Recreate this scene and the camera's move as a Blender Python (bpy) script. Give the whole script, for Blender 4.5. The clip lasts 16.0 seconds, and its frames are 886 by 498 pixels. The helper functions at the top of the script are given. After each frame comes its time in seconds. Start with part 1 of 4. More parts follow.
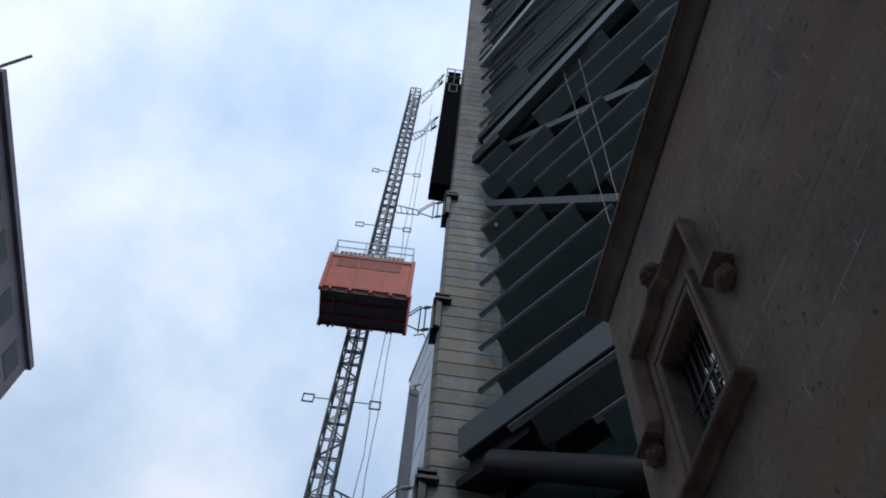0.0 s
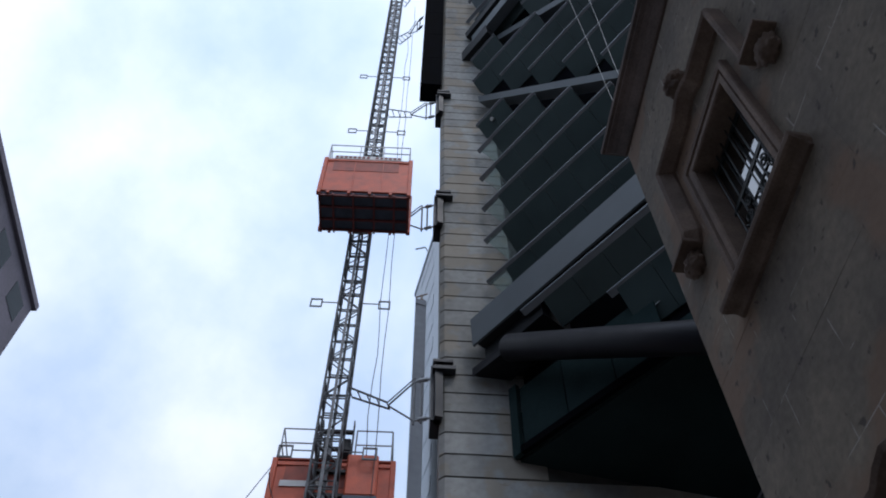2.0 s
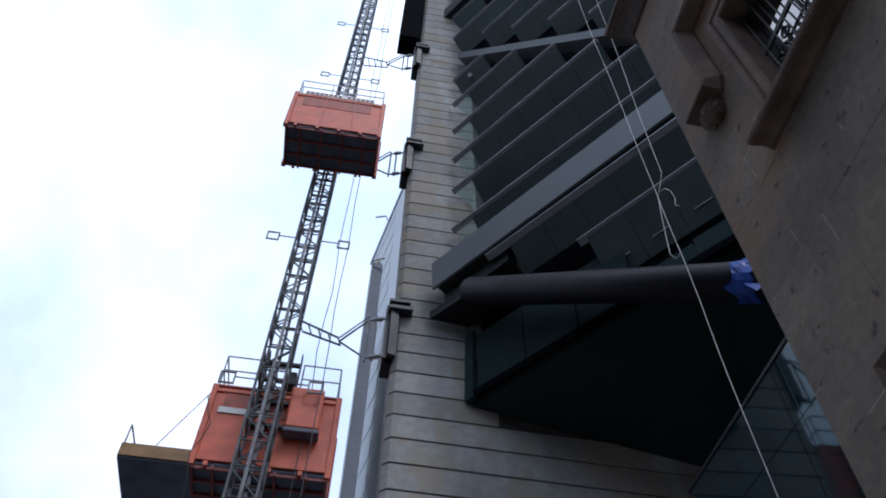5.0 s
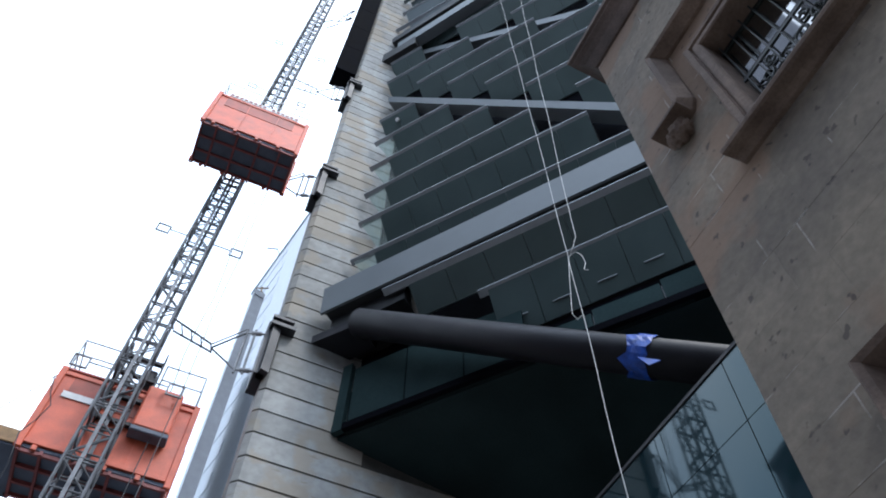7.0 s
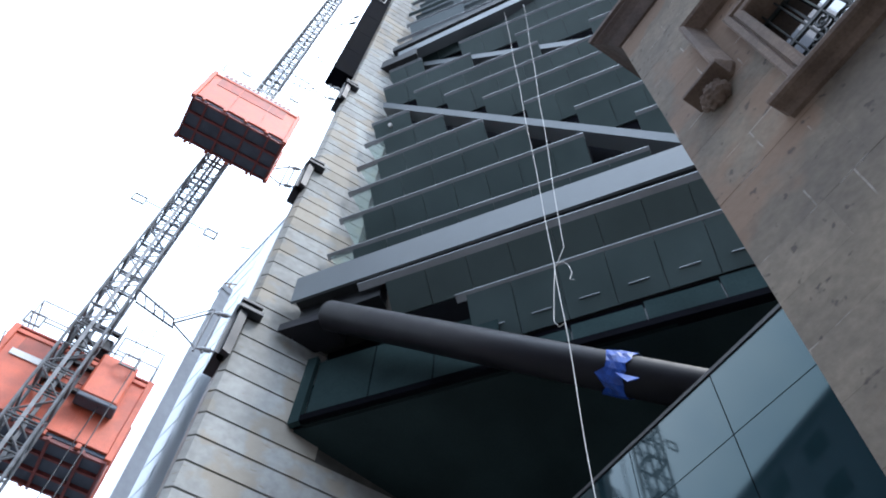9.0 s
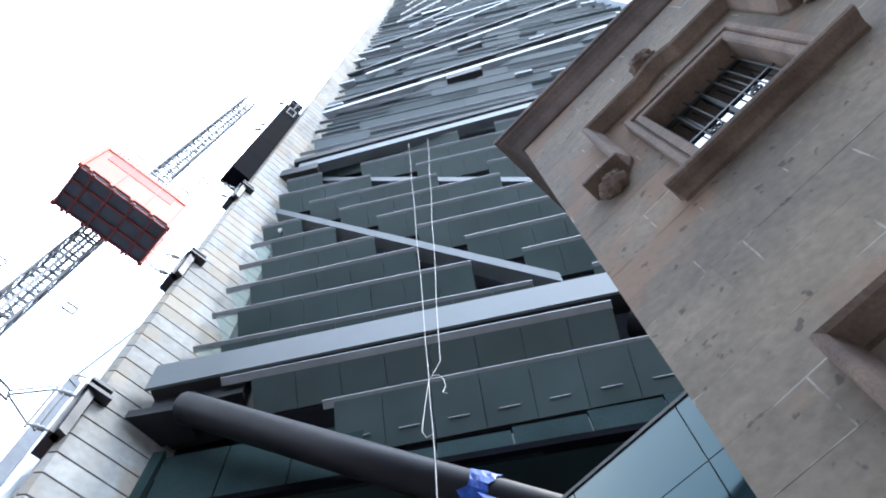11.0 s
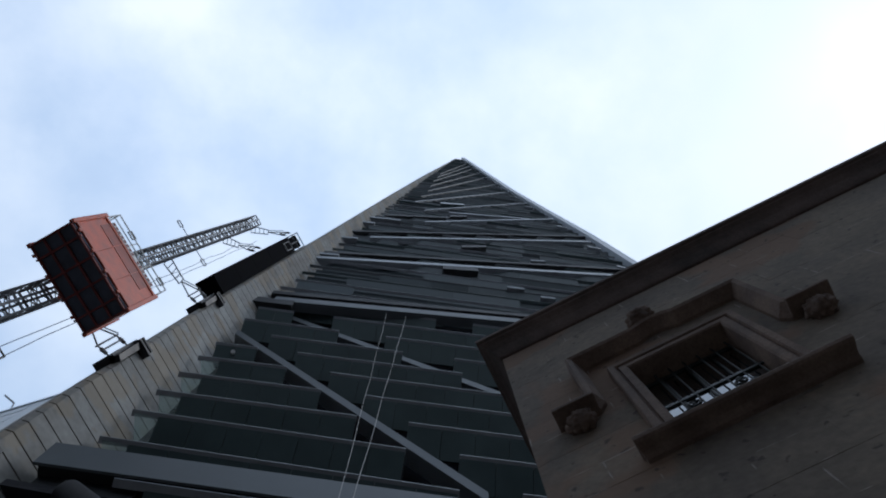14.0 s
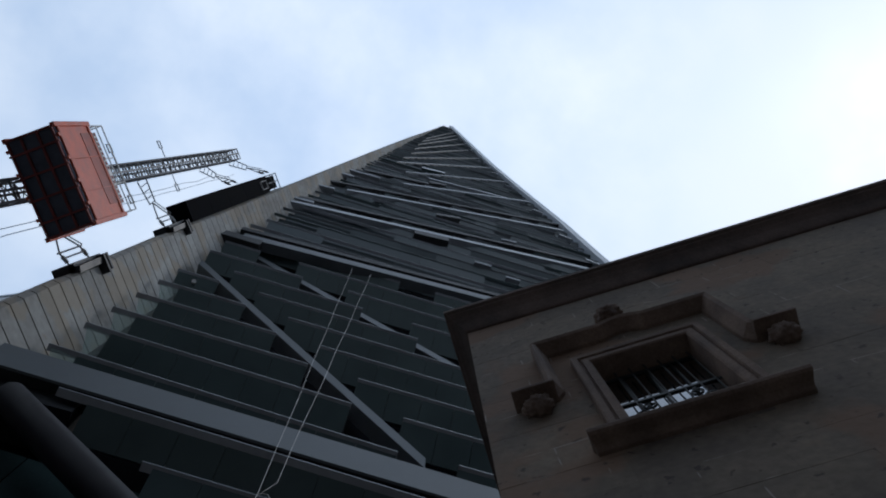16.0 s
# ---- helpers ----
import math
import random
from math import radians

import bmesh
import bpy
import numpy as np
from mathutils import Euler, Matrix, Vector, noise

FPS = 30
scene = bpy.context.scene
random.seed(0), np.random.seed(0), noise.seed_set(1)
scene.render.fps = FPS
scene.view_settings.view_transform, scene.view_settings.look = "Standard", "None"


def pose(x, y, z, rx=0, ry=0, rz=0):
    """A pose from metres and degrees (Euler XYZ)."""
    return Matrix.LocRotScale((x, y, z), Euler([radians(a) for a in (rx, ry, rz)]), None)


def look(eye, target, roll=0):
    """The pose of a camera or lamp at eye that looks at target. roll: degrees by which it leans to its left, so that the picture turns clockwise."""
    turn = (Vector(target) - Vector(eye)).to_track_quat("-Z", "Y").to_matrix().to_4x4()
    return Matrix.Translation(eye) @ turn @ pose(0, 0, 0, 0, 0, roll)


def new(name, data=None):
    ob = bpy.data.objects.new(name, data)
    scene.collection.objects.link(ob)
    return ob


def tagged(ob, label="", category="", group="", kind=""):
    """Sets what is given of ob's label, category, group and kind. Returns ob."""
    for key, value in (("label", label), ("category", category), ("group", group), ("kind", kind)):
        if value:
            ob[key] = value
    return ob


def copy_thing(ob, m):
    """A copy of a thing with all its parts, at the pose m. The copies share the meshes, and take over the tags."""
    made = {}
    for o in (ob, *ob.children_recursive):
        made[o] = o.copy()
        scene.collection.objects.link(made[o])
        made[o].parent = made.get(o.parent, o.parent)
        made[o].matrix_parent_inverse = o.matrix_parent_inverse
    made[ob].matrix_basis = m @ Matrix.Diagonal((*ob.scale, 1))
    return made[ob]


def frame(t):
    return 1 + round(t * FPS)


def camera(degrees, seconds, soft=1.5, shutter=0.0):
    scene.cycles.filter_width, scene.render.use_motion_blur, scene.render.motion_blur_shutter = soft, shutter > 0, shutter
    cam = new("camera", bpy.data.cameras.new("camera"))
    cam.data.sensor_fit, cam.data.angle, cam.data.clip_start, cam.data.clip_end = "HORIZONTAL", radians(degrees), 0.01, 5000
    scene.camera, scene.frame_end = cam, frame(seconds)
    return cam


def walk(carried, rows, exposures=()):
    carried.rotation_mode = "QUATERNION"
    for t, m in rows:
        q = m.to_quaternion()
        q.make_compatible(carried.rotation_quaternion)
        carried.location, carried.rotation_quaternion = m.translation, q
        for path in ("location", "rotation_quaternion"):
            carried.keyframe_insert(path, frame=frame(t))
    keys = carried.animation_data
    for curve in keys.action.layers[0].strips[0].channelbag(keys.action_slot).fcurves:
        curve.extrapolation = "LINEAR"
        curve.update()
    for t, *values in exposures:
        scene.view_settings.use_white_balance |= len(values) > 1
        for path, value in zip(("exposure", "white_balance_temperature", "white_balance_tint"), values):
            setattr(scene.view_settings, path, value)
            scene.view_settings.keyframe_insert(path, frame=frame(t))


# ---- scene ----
from mathutils import noise

# camera and walk: seconds, place, point looked at, lean
PATH = [
    (0, (15.534, -11.289, 2.198), (14.783, -10.688, 3.952), 5.4),
    (0.5, (15.264, -11.138, 2.239), (14.5, -10.52, 3.981), 7.4),
    (1, (15.024, -11.05, 2.238), (14.245, -10.357, 3.944), 4.6),
    (1.5, (14.843, -10.885, 2.207), (14.063, -10.132, 3.887), -3.3),
    (2, (14.635, -10.698, 2.241), (13.768, -9.981, 3.895), 0.1),
    (2.5, (14.371, -10.579, 2.294), (13.625, -9.896, 4.019), -0.4),
    (3, (14.179, -10.474, 2.251), (13.583, -9.71, 4.001), -6.7),
    (3.5, (13.991, -10.315, 2.2), (13.23, -9.551, 3.884), -1.3),
    (3.7, (13.913, -10.248, 2.194), (13.099, -9.445, 3.835), -0.8),
    (5.8, (13.062, -9.673, 2.127), (12.29, -8.821, 3.764), 4.1),
    (6, (12.975, -9.627, 2.126), (12.253, -8.752, 3.773), 4.2),
    (6.5, (12.738, -9.577, 2.113), (12.222, -8.686, 3.827), 1.3),
    (7, (12.575, -9.419, 2.132), (12.06, -8.547, 3.856), 0.8),
    (7.5, (12.424, -9.206, 2.137), (11.809, -8.341, 3.832), 3.0),
    (8, (12.26, -9.04, 2.18), (11.678, -8.171, 3.885), 4.9),
    (8.5, (12.101, -8.941, 2.203), (11.606, -8.067, 3.933), 4.4),
    (9, (12.021, -8.808, 2.233), (11.592, -7.961, 3.993), 4.3),
    (9.2, (11.988, -8.742, 2.23), (11.592, -7.931, 4.015), 4.6),
    (11.3, (11.756, -8.222, 2.136), (11.726, -7.636, 4.048), -8.3),
    (11.5, (11.765, -8.201, 2.142), (11.727, -7.678, 4.072), -5.8),
    (12, (11.751, -8.222, 2.147), (11.748, -7.913, 4.122), -5.4),
    (12.5, (11.707, -8.256, 2.129), (11.724, -8.057, 4.119), -6.0),
    (13, (11.677, -8.269, 2.115), (11.7, -8.092, 4.107), -4.8),
    (13.5, (11.645, -8.262, 2.102), (11.684, -8.062, 4.092), -5.9),
    (14, (11.629, -8.246, 2.118), (11.67, -8.033, 4.106), -3.4),
    (14.5, (11.61, -8.253, 2.102), (11.657, -8.04, 4.09), -2.4),
    (15, (11.588, -8.258, 2.098), (11.667, -8.017, 4.082), -6.0),
    (15.5, (11.55, -8.249, 2.079), (11.655, -7.985, 4.058), -7.0),
    (16, (11.497, -8.251, 2.051), (11.627, -7.974, 4.027), -8.1),
]


cam = camera(57.0, 16.0, soft=1.9)
EXPOSURES = [(0.0, -0.78, 5950, 10), (1.0, -0.64, 5900, 10), (2.0, -0.52, 5900, 13), (3.5, -0.32, 5850, 17), (5.8, 0.10, 5850, 12), (6.5, 0.75, 5950, 10), (7.0, 0.92, 5900, 10), (7.5, 0.86, 5900, 10),
             (8.2, 0.90, 5950, 10), (9.0, 1.45, 5900, 10), (11.3, 2.05, 5900, 10), (11.7, 1.90, 5900, 10), (12.2, 1.35, 5850, 10), (12.7, 0.75, 5850, 10), (13.2, -0.15, 5900, 10), (14.0, -0.86, 5900, 10), (15.0, -1.04, 5900, 10), (16.0, -0.95, 5950, 10)]
walk(cam, [(t, look(eye, target, roll)) for t, eye, target, roll in PATH], EXPOSURES)

# ---- sky and sun: a bright overcast day ----
world = bpy.data.worlds.new("overcast_sky")
scene.world = world
world.use_nodes = True
wn, wl = world.node_tree.nodes, world.node_tree.links
wn.clear()
SUN_EL, SUN_ROT = radians(55), radians(101)
sky = wn.new("ShaderNodeTexSky")
sky.sky_type = "NISHITA"
sky.sun_disc = False
sky.sun_elevation, sky.sun_rotation = SUN_EL, SUN_ROT
sky.air_density, sky.dust_density = 1.0, 2.0
skyamp = wn.new("ShaderNodeMix")
skyamp.data_type, skyamp.blend_type = "RGBA", "MULTIPLY"
skyamp.inputs[0].default_value = 1.0
skyamp.inputs[7].default_value = (0.16, 0.16, 0.16, 1)
wl.new(sky.outputs[0], skyamp.inputs[6])
coord = wn.new("ShaderNodeTexCoord")
cloud = wn.new("ShaderNodeTexNoise")
cloud.inputs["Scale"].default_value, cloud.inputs["Detail"].default_value, cloud.inputs["Roughness"].default_value = 3.0, 7.0, 0.55
wl.new(coord.outputs["Generated"], cloud.inputs["Vector"])
ramp = wn.new("ShaderNodeValToRGB")
ramp.color_ramp.elements[0].position, ramp.color_ramp.elements[0].color = 0.32, (0.72, 0.72, 0.72, 1)
ramp.color_ramp.elements[1].position, ramp.color_ramp.elements[1].color = 0.68, (1, 1, 1, 1)
wl.new(cloud.outputs["Fac"], ramp.inputs[0])
tone = wn.new("ShaderNodeValToRGB")
tone.color_ramp.elements[0].position, tone.color_ramp.elements[0].color = 0.36, (0.66, 0.79, 0.95, 1)
tone.color_ramp.elements[1].position, tone.color_ramp.elements[1].color = 0.66, (0.915, 0.958, 1.0, 1)
wl.new(cloud.outputs["Fac"], tone.inputs[0])
mix = wn.new("ShaderNodeMix")
mix.data_type = "RGBA"
wl.new(ramp.outputs[0], mix.inputs[0])
wl.new(skyamp.outputs[2], mix.inputs[6])
wl.new(tone.outputs[0], mix.inputs[7])
# an overcast sky is about three times as bright overhead as at the horizon
height = wn.new("ShaderNodeSeparateXYZ")
wl.new(coord.outputs["Generated"], height.inputs[0])
rise = wn.new("ShaderNodeMapRange")
rise.inputs["To Min"].default_value = 0.36
wl.new(height.outputs["Z"], rise.inputs["Value"])
dome = wn.new("ShaderNodeMix")
dome.data_type, dome.blend_type = "RGBA", "MULTIPLY"
dome.inputs[0].default_value = 1.0
wl.new(mix.outputs[2], dome.inputs[6])
wl.new(rise.outputs[0], dome.inputs[7])
bg = wn.new("ShaderNodeBackground")
bg.inputs[1].default_value = 2.0
wl.new(dome.outputs[2], bg.inputs[0])
wout = wn.new("ShaderNodeOutputWorld")
wl.new(bg.outputs[0], wout.inputs[0])

sun_data = bpy.data.lights.new("sun", "SUN")
sun_data.energy, sun_data.angle, sun_data.color = 1.1, radians(14), (1.0, 0.95, 0.88)
sun = new("sun", sun_data)
sun.matrix_world = look((58.8, -12, 85.6), (0, 0, 0))


# ---- materials ----
def material(name, color, rough=0.6, metal=0.0, scale=3.0, spread=0.25, fine=40.0, bump=0.2, tint=None, stretch=(1, 1, 1), island=0.0, spec=0.5, objvar=0.0, patch=None, chips=None, pits=None, seams=None):
    """A worn surface: large stains and fine grain in colour, roughness and relief. Scales are per metre."""
    m = bpy.data.materials.new(name)
    m.use_nodes = True
    n, l = m.node_tree.nodes, m.node_tree.links
    b = n["Principled BSDF"]
    b.inputs["Metallic"].default_value = metal
    b.inputs["Specular IOR Level"].default_value = spec
    geo = n.new("ShaderNodeNewGeometry")
    mp = n.new("ShaderNodeMapping")
    mp.inputs["Scale"].default_value = stretch
    l.new(geo.outputs["Position"], mp.inputs["Vector"])
    big, small = n.new("ShaderNodeTexNoise"), n.new("ShaderNodeTexNoise")
    big.inputs["Scale"].default_value, big.inputs["Detail"].default_value = scale, 6
    small.inputs["Scale"].default_value, small.inputs["Detail"].default_value = fine, 3
    l.new(mp.outputs[0], big.inputs["Vector"])
    l.new(geo.outputs["Position"], small.inputs["Vector"])
    r = n.new("ShaderNodeValToRGB")
    dark = tint or tuple(c * (1 - 1.6 * spread) for c in color)
    r.color_ramp.elements[0].position, r.color_ramp.elements[1].position = 0.32, 0.66
    r.color_ramp.elements[0].color = (*[max(0.0, c) for c in dark], 1)
    r.color_ramp.elements[1].color = (*[min(1.0, c * (1 + 0.5 * spread)) for c in color], 1)
    l.new(big.outputs["Fac"], r.inputs[0])
    mx = n.new("ShaderNodeMix")
    mx.data_type, mx.blend_type = "RGBA", "MULTIPLY"
    mx.inputs[0].default_value = 1.0
    g = n.new("ShaderNodeMapRange")
    g.inputs["From Min"].default_value, g.inputs["From Max"].default_value = 0.3, 0.7
    g.inputs["To Min"].default_value, g.inputs["To Max"].default_value = 1 - 0.6 * spread, 1 + 0.3 * spread
    l.new(small.outputs["Fac"], g.inputs["Value"])
    l.new(r.outputs[0], mx.inputs[6])
    l.new(g.outputs[0], mx.inputs[7])
    last = mx.outputs[2]
    if patch:
        pn = n.new("ShaderNodeTexNoise")
        pn.inputs["Scale"].default_value, pn.inputs["Detail"].default_value = 0.75, 5
        l.new(geo.outputs["Position"], pn.inputs["Vector"])
        pr = n.new("ShaderNodeMapRange")
        pr.inputs["From Min"].default_value, pr.inputs["From Max"].default_value, pr.inputs["To Max"].default_value = 0.51, 0.57, 0.7
        l.new(pn.outputs["Fac"], pr.inputs["Value"])
        pm = n.new("ShaderNodeMix")
        pm.data_type = "RGBA"
        l.new(pr.outputs[0], pm.inputs[0])
        l.new(last, pm.inputs[6])
        pm.inputs[7].default_value = (*patch, 1)
        last = pm.outputs[2]
    if chips:
        cm, cn, cr, cx = n.new("ShaderNodeMapping"), n.new("ShaderNodeTexNoise"), n.new("ShaderNodeMapRange"), n.new("ShaderNodeMix")
        cm.inputs["Scale"].default_value = (1, 1, 3.5)
        cn.inputs["Scale"].default_value, cn.inputs["Detail"].default_value = 2.6, 5
        l.new(geo.outputs["Position"], cm.inputs["Vector"])
        l.new(cm.outputs[0], cn.inputs["Vector"])
        cr.inputs["From Min"].default_value, cr.inputs["From Max"].default_value, cr.inputs["To Max"].default_value = 0.65, 0.71, 0.55
        l.new(cn.outputs["Fac"], cr.inputs["Value"])
        cx.data_type = "RGBA"
        l.new(cr.outputs[0], cx.inputs[0])
        l.new(last, cx.inputs[6])
        cx.inputs[7].default_value = (*chips, 1)
        last = cx.outputs[2]
    if pits:
        vn, vr, vx = n.new("ShaderNodeTexNoise"), n.new("ShaderNodeMapRange"), n.new("ShaderNodeMix")
        vn.inputs["Scale"].default_value, vn.inputs["Detail"].default_value = 11.0, 2
        l.new(geo.outputs["Position"], vn.inputs["Vector"])
        vr.inputs["From Min"].default_value, vr.inputs["From Max"].default_value, vr.inputs["To Max"].default_value = 0.66, 0.72, 0.75
        l.new(vn.outputs["Fac"], vr.inputs["Value"])
        vx.data_type = "RGBA"
        l.new(vr.outputs[0], vx.inputs[0])
        l.new(last, vx.inputs[6])
        vx.inputs[7].default_value = (*pits, 1)
        last = vx.outputs[2]
    if seams:
        # pale mortar left in stretches of the joints between the blocks
        place, spread_out, warp = n.new("ShaderNodeTexCoord"), n.new("ShaderNodeSeparateXYZ"), n.new("ShaderNodeMix")
        flat, joints, mask, both, sx = n.new("ShaderNodeCombineXYZ"), n.new("ShaderNodeTexBrick"), n.new("ShaderNodeTexNoise"), n.new("ShaderNodeMath"), n.new("ShaderNodeMix")
        l.new(place.outputs["Object"], spread_out.inputs[0])
        l.new(spread_out.outputs["X"], flat.inputs["X"])
        l.new(spread_out.outputs["Z"], flat.inputs["Y"])
        warp.data_type, warp.blend_type = "RGBA", "LINEAR_LIGHT"
        warp.inputs[0].default_value = 0.035
        l.new(flat.outputs[0], warp.inputs[6])
        l.new(big.outputs["Color"], warp.inputs[7])
        joints.offset = 0.37
        for key, value in (("Scale", 1.0), ("Mortar Size", 0.006), ("Mortar Smooth", 0.3), ("Brick Width", 0.68), ("Row Height", 0.38)):
            joints.inputs[key].default_value = value
        l.new(warp.outputs[2], joints.inputs["Vector"])
        mask.inputs["Scale"].default_value, mask.inputs["Detail"].default_value = 3.3, 4
        l.new(geo.outputs["Position"], mask.inputs["Vector"])
        cut = n.new("ShaderNodeMapRange")
        cut.inputs["From Min"].default_value, cut.inputs["From Max"].default_value, cut.inputs["To Max"].default_value = 0.54, 0.62, 0.7
        l.new(mask.outputs["Fac"], cut.inputs["Value"])
        both.operation = "MULTIPLY"
        l.new(joints.outputs["Fac"], both.inputs[0])
        l.new(cut.outputs[0], both.inputs[1])
        sx.data_type = "RGBA"
        l.new(both.outputs[0], sx.inputs[0])
        l.new(last, sx.inputs[6])
        sx.inputs[7].default_value = (*seams, 1)
        last = sx.outputs[2]
    for amount, node, out in ((island, "ShaderNodeNewGeometry", "Random Per Island"), (objvar, "ShaderNodeObjectInfo", "Random")):
        if amount:
            src = n.new(node)
            v = n.new("ShaderNodeMapRange")
            v.inputs["To Min"].default_value, v.inputs["To Max"].default_value = 1 - amount, 1 + amount
            l.new(src.outputs[out], v.inputs["Value"])
            k = n.new("ShaderNodeMix")
            k.data_type, k.blend_type = "RGBA", "MULTIPLY"
            k.inputs[0].default_value = 1.0
            l.new(last, k.inputs[6])
            l.new(v.outputs[0], k.inputs[7])
            last = k.outputs[2]
    l.new(last, b.inputs["Base Color"])
    q = n.new("ShaderNodeMapRange")
    q.inputs["To Min"].default_value, q.inputs["To Max"].default_value = max(0.02, rough - 0.12), min(1.0, rough + 0.12)
    l.new(big.outputs["Fac"], q.inputs["Value"])
    l.new(q.outputs[0], b.inputs["Roughness"])
    if bump:
        bp = n.new("ShaderNodeBump")
        bp.inputs["Strength"].default_value, bp.inputs["Distance"].default_value = bump, 0.01
        l.new(small.outputs["Fac"], bp.inputs["Height"])
        l.new(bp.outputs[0], b.inputs["Normal"])
    return m


def glass(name, color, rough, trans, ior=1.5):
    m = bpy.data.materials.new(name)
    m.use_nodes = True
    n, l = m.node_tree.nodes, m.node_tree.links
    b = n["Principled BSDF"]
    b.inputs["Base Color"].default_value = (*color, 1)
    b.inputs["IOR"].default_value = ior
    b.inputs["Transmission Weight"].default_value = trans
    t = n.new("ShaderNodeTexNoise")
    t.inputs["Scale"].default_value = 0.5
    g = n.new("ShaderNodeNewGeometry")
    l.new(g.outputs["Position"], t.inputs["Vector"])
    bp = n.new("ShaderNodeBump")
    bp.inputs["Strength"].default_value, bp.inputs["Distance"].default_value = 0.05, 0.01
    l.new(t.outputs["Fac"], bp.inputs["Height"])
    l.new(bp.outputs[0], b.inputs["Normal"])
    r = n.new("ShaderNodeMapRange")
    r.inputs["To Min"].default_value, r.inputs["To Max"].default_value = rough, rough + 0.05
    l.new(t.outputs["Fac"], r.inputs["Value"])
    l.new(r.outputs[0], b.inputs["Roughness"])
    return m


CONCRETE = material("board_marked_concrete", (0.334, 0.343, 0.335), 0.85, scale=0.55, spread=0.26, fine=5, bump=0.05, tint=(0.20, 0.192, 0.172), stretch=(1, 1, 0.3), objvar=0.10, patch=(0.31, 0.27, 0.21), chips=(0.22, 0.18, 0.13))
MORTAR = material("house_mortar", (0.20, 0.168, 0.138), 0.9, spread=0.3)
JOINT = material("joint_mortar", (0.07, 0.068, 0.06), 0.9, spread=0.2)
STONE = material("weathered_ashlar", (0.212, 0.177, 0.134), 0.9, scale=1.3, spread=0.30, fine=16, bump=0.35, tint=(0.146, 0.122, 0.097), objvar=0.07, patch=(0.225, 0.142, 0.092), pits=(0.06, 0.05, 0.042), seams=(0.40, 0.37, 0.33))
TRIMSTONE = material("carved_stone", (0.185, 0.132, 0.10), 0.85, scale=2.5, spread=0.35, fine=45, bump=0.35, tint=(0.09, 0.06, 0.045))
CORNICE = material("weathered_cornice_stone", (0.125, 0.09, 0.075), 0.9, scale=2.0, spread=0.35, fine=35, bump=0.35)
PANEL = material("grey_green_facade_panel", (0.070, 0.104, 0.104), 0.34, scale=0.6, spread=0.12, fine=60, bump=0.03, objvar=0.05, spec=0.4)
DARKPANEL = material("dark_glass_spandrel", (0.036, 0.060, 0.062), 0.8, scale=0.5, spread=0.2, fine=30, bump=0.02, objvar=0.15, spec=0.02)
ROWMAT = material("grey_facade_strip", (0.076, 0.106, 0.116), 0.34, scale=0.3, spread=0.15, fine=12, bump=0.03, island=0.05, objvar=0.06, spec=0.4)
LIP = material("aluminium_blade", (0.27, 0.295, 0.315), 0.45, 0.2, scale=1.5, spread=0.12, fine=60, bump=0.05)
BAND = material("pale_steel_band", (0.34, 0.375, 0.405), 0.4, 0.1, scale=0.6, spread=0.2, fine=10, bump=0.03)
BEAM = material("light_grey_painted_steel", (0.118, 0.138, 0.148), 0.5, scale=0.8, spread=0.1, fine=60, bump=0.04)
# Near-black: shade in recesses, gaps and unlit rooms, put into the colour.
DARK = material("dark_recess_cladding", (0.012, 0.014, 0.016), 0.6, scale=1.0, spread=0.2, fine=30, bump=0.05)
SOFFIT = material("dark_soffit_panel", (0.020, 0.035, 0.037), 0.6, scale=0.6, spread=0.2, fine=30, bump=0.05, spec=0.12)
PIPEM = material("dark_painted_steel_column", (0.013, 0.013, 0.017), 0.48, scale=2.0, spread=0.2, fine=60, bump=0.0, spec=0.2)
# Black of the wall housing, also painted on the tower core as void shade.
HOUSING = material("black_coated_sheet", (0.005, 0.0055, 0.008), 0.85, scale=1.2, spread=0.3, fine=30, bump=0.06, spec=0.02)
BLACK = material("black_painted_steel", (0.018, 0.02, 0.026), 0.55, scale=2.0, spread=0.25, fine=50, bump=0.06)
STEEL = material("galvanised_steel", (0.34, 0.35, 0.36), 0.45, 0.7, scale=5, spread=0.2, fine=70, bump=0.05)
MASTM = material("dull_grey_mast_steel", (0.16, 0.165, 0.175), 0.5, 0.4, scale=4, spread=0.25, fine=60, bump=0.05)
ORANGE = material("orange_painted_sheet_steel", (0.66, 0.135, 0.065), 0.5, scale=2.5, spread=0.14, fine=40, bump=0.06)
ORANGE_DARK = material("faded_orange_sheet", (0.40, 0.085, 0.05), 0.55, scale=2.5, spread=0.2, fine=40, bump=0.06)
UNDER = material("dark_blue_grey_floor_plate", (0.10, 0.12, 0.165), 0.6, scale=2.0, spread=0.2, fine=40, bump=0.05)
REDBAR = material("dark_red_steel_section", (0.24, 0.055, 0.05), 0.55, scale=3.0, spread=0.2, fine=40, bump=0.05)
WHITE = material("white_painted_sheet", (0.75, 0.75, 0.74), 0.5, scale=3.0, spread=0.1, fine=40, bump=0.03)
WOOD = material("plywood_deck", (0.33, 0.2, 0.09), 0.7, scale=3.0, spread=0.3, fine=50, bump=0.15)
ROPEM = material("white_nylon_rope", (0.72, 0.72, 0.70), 0.8, scale=12.0, spread=0.15, fine=120, bump=0.2)
TAPE = material("blue_plastic_sheet", (0.015, 0.08, 0.44), 0.4, scale=6.0, spread=0.25, fine=30, bump=0.5)
IRON = material("wrought_iron", (0.012, 0.018, 0.018), 0.55, 0.0, scale=6.0, spread=0.2, fine=60, bump=0.05)
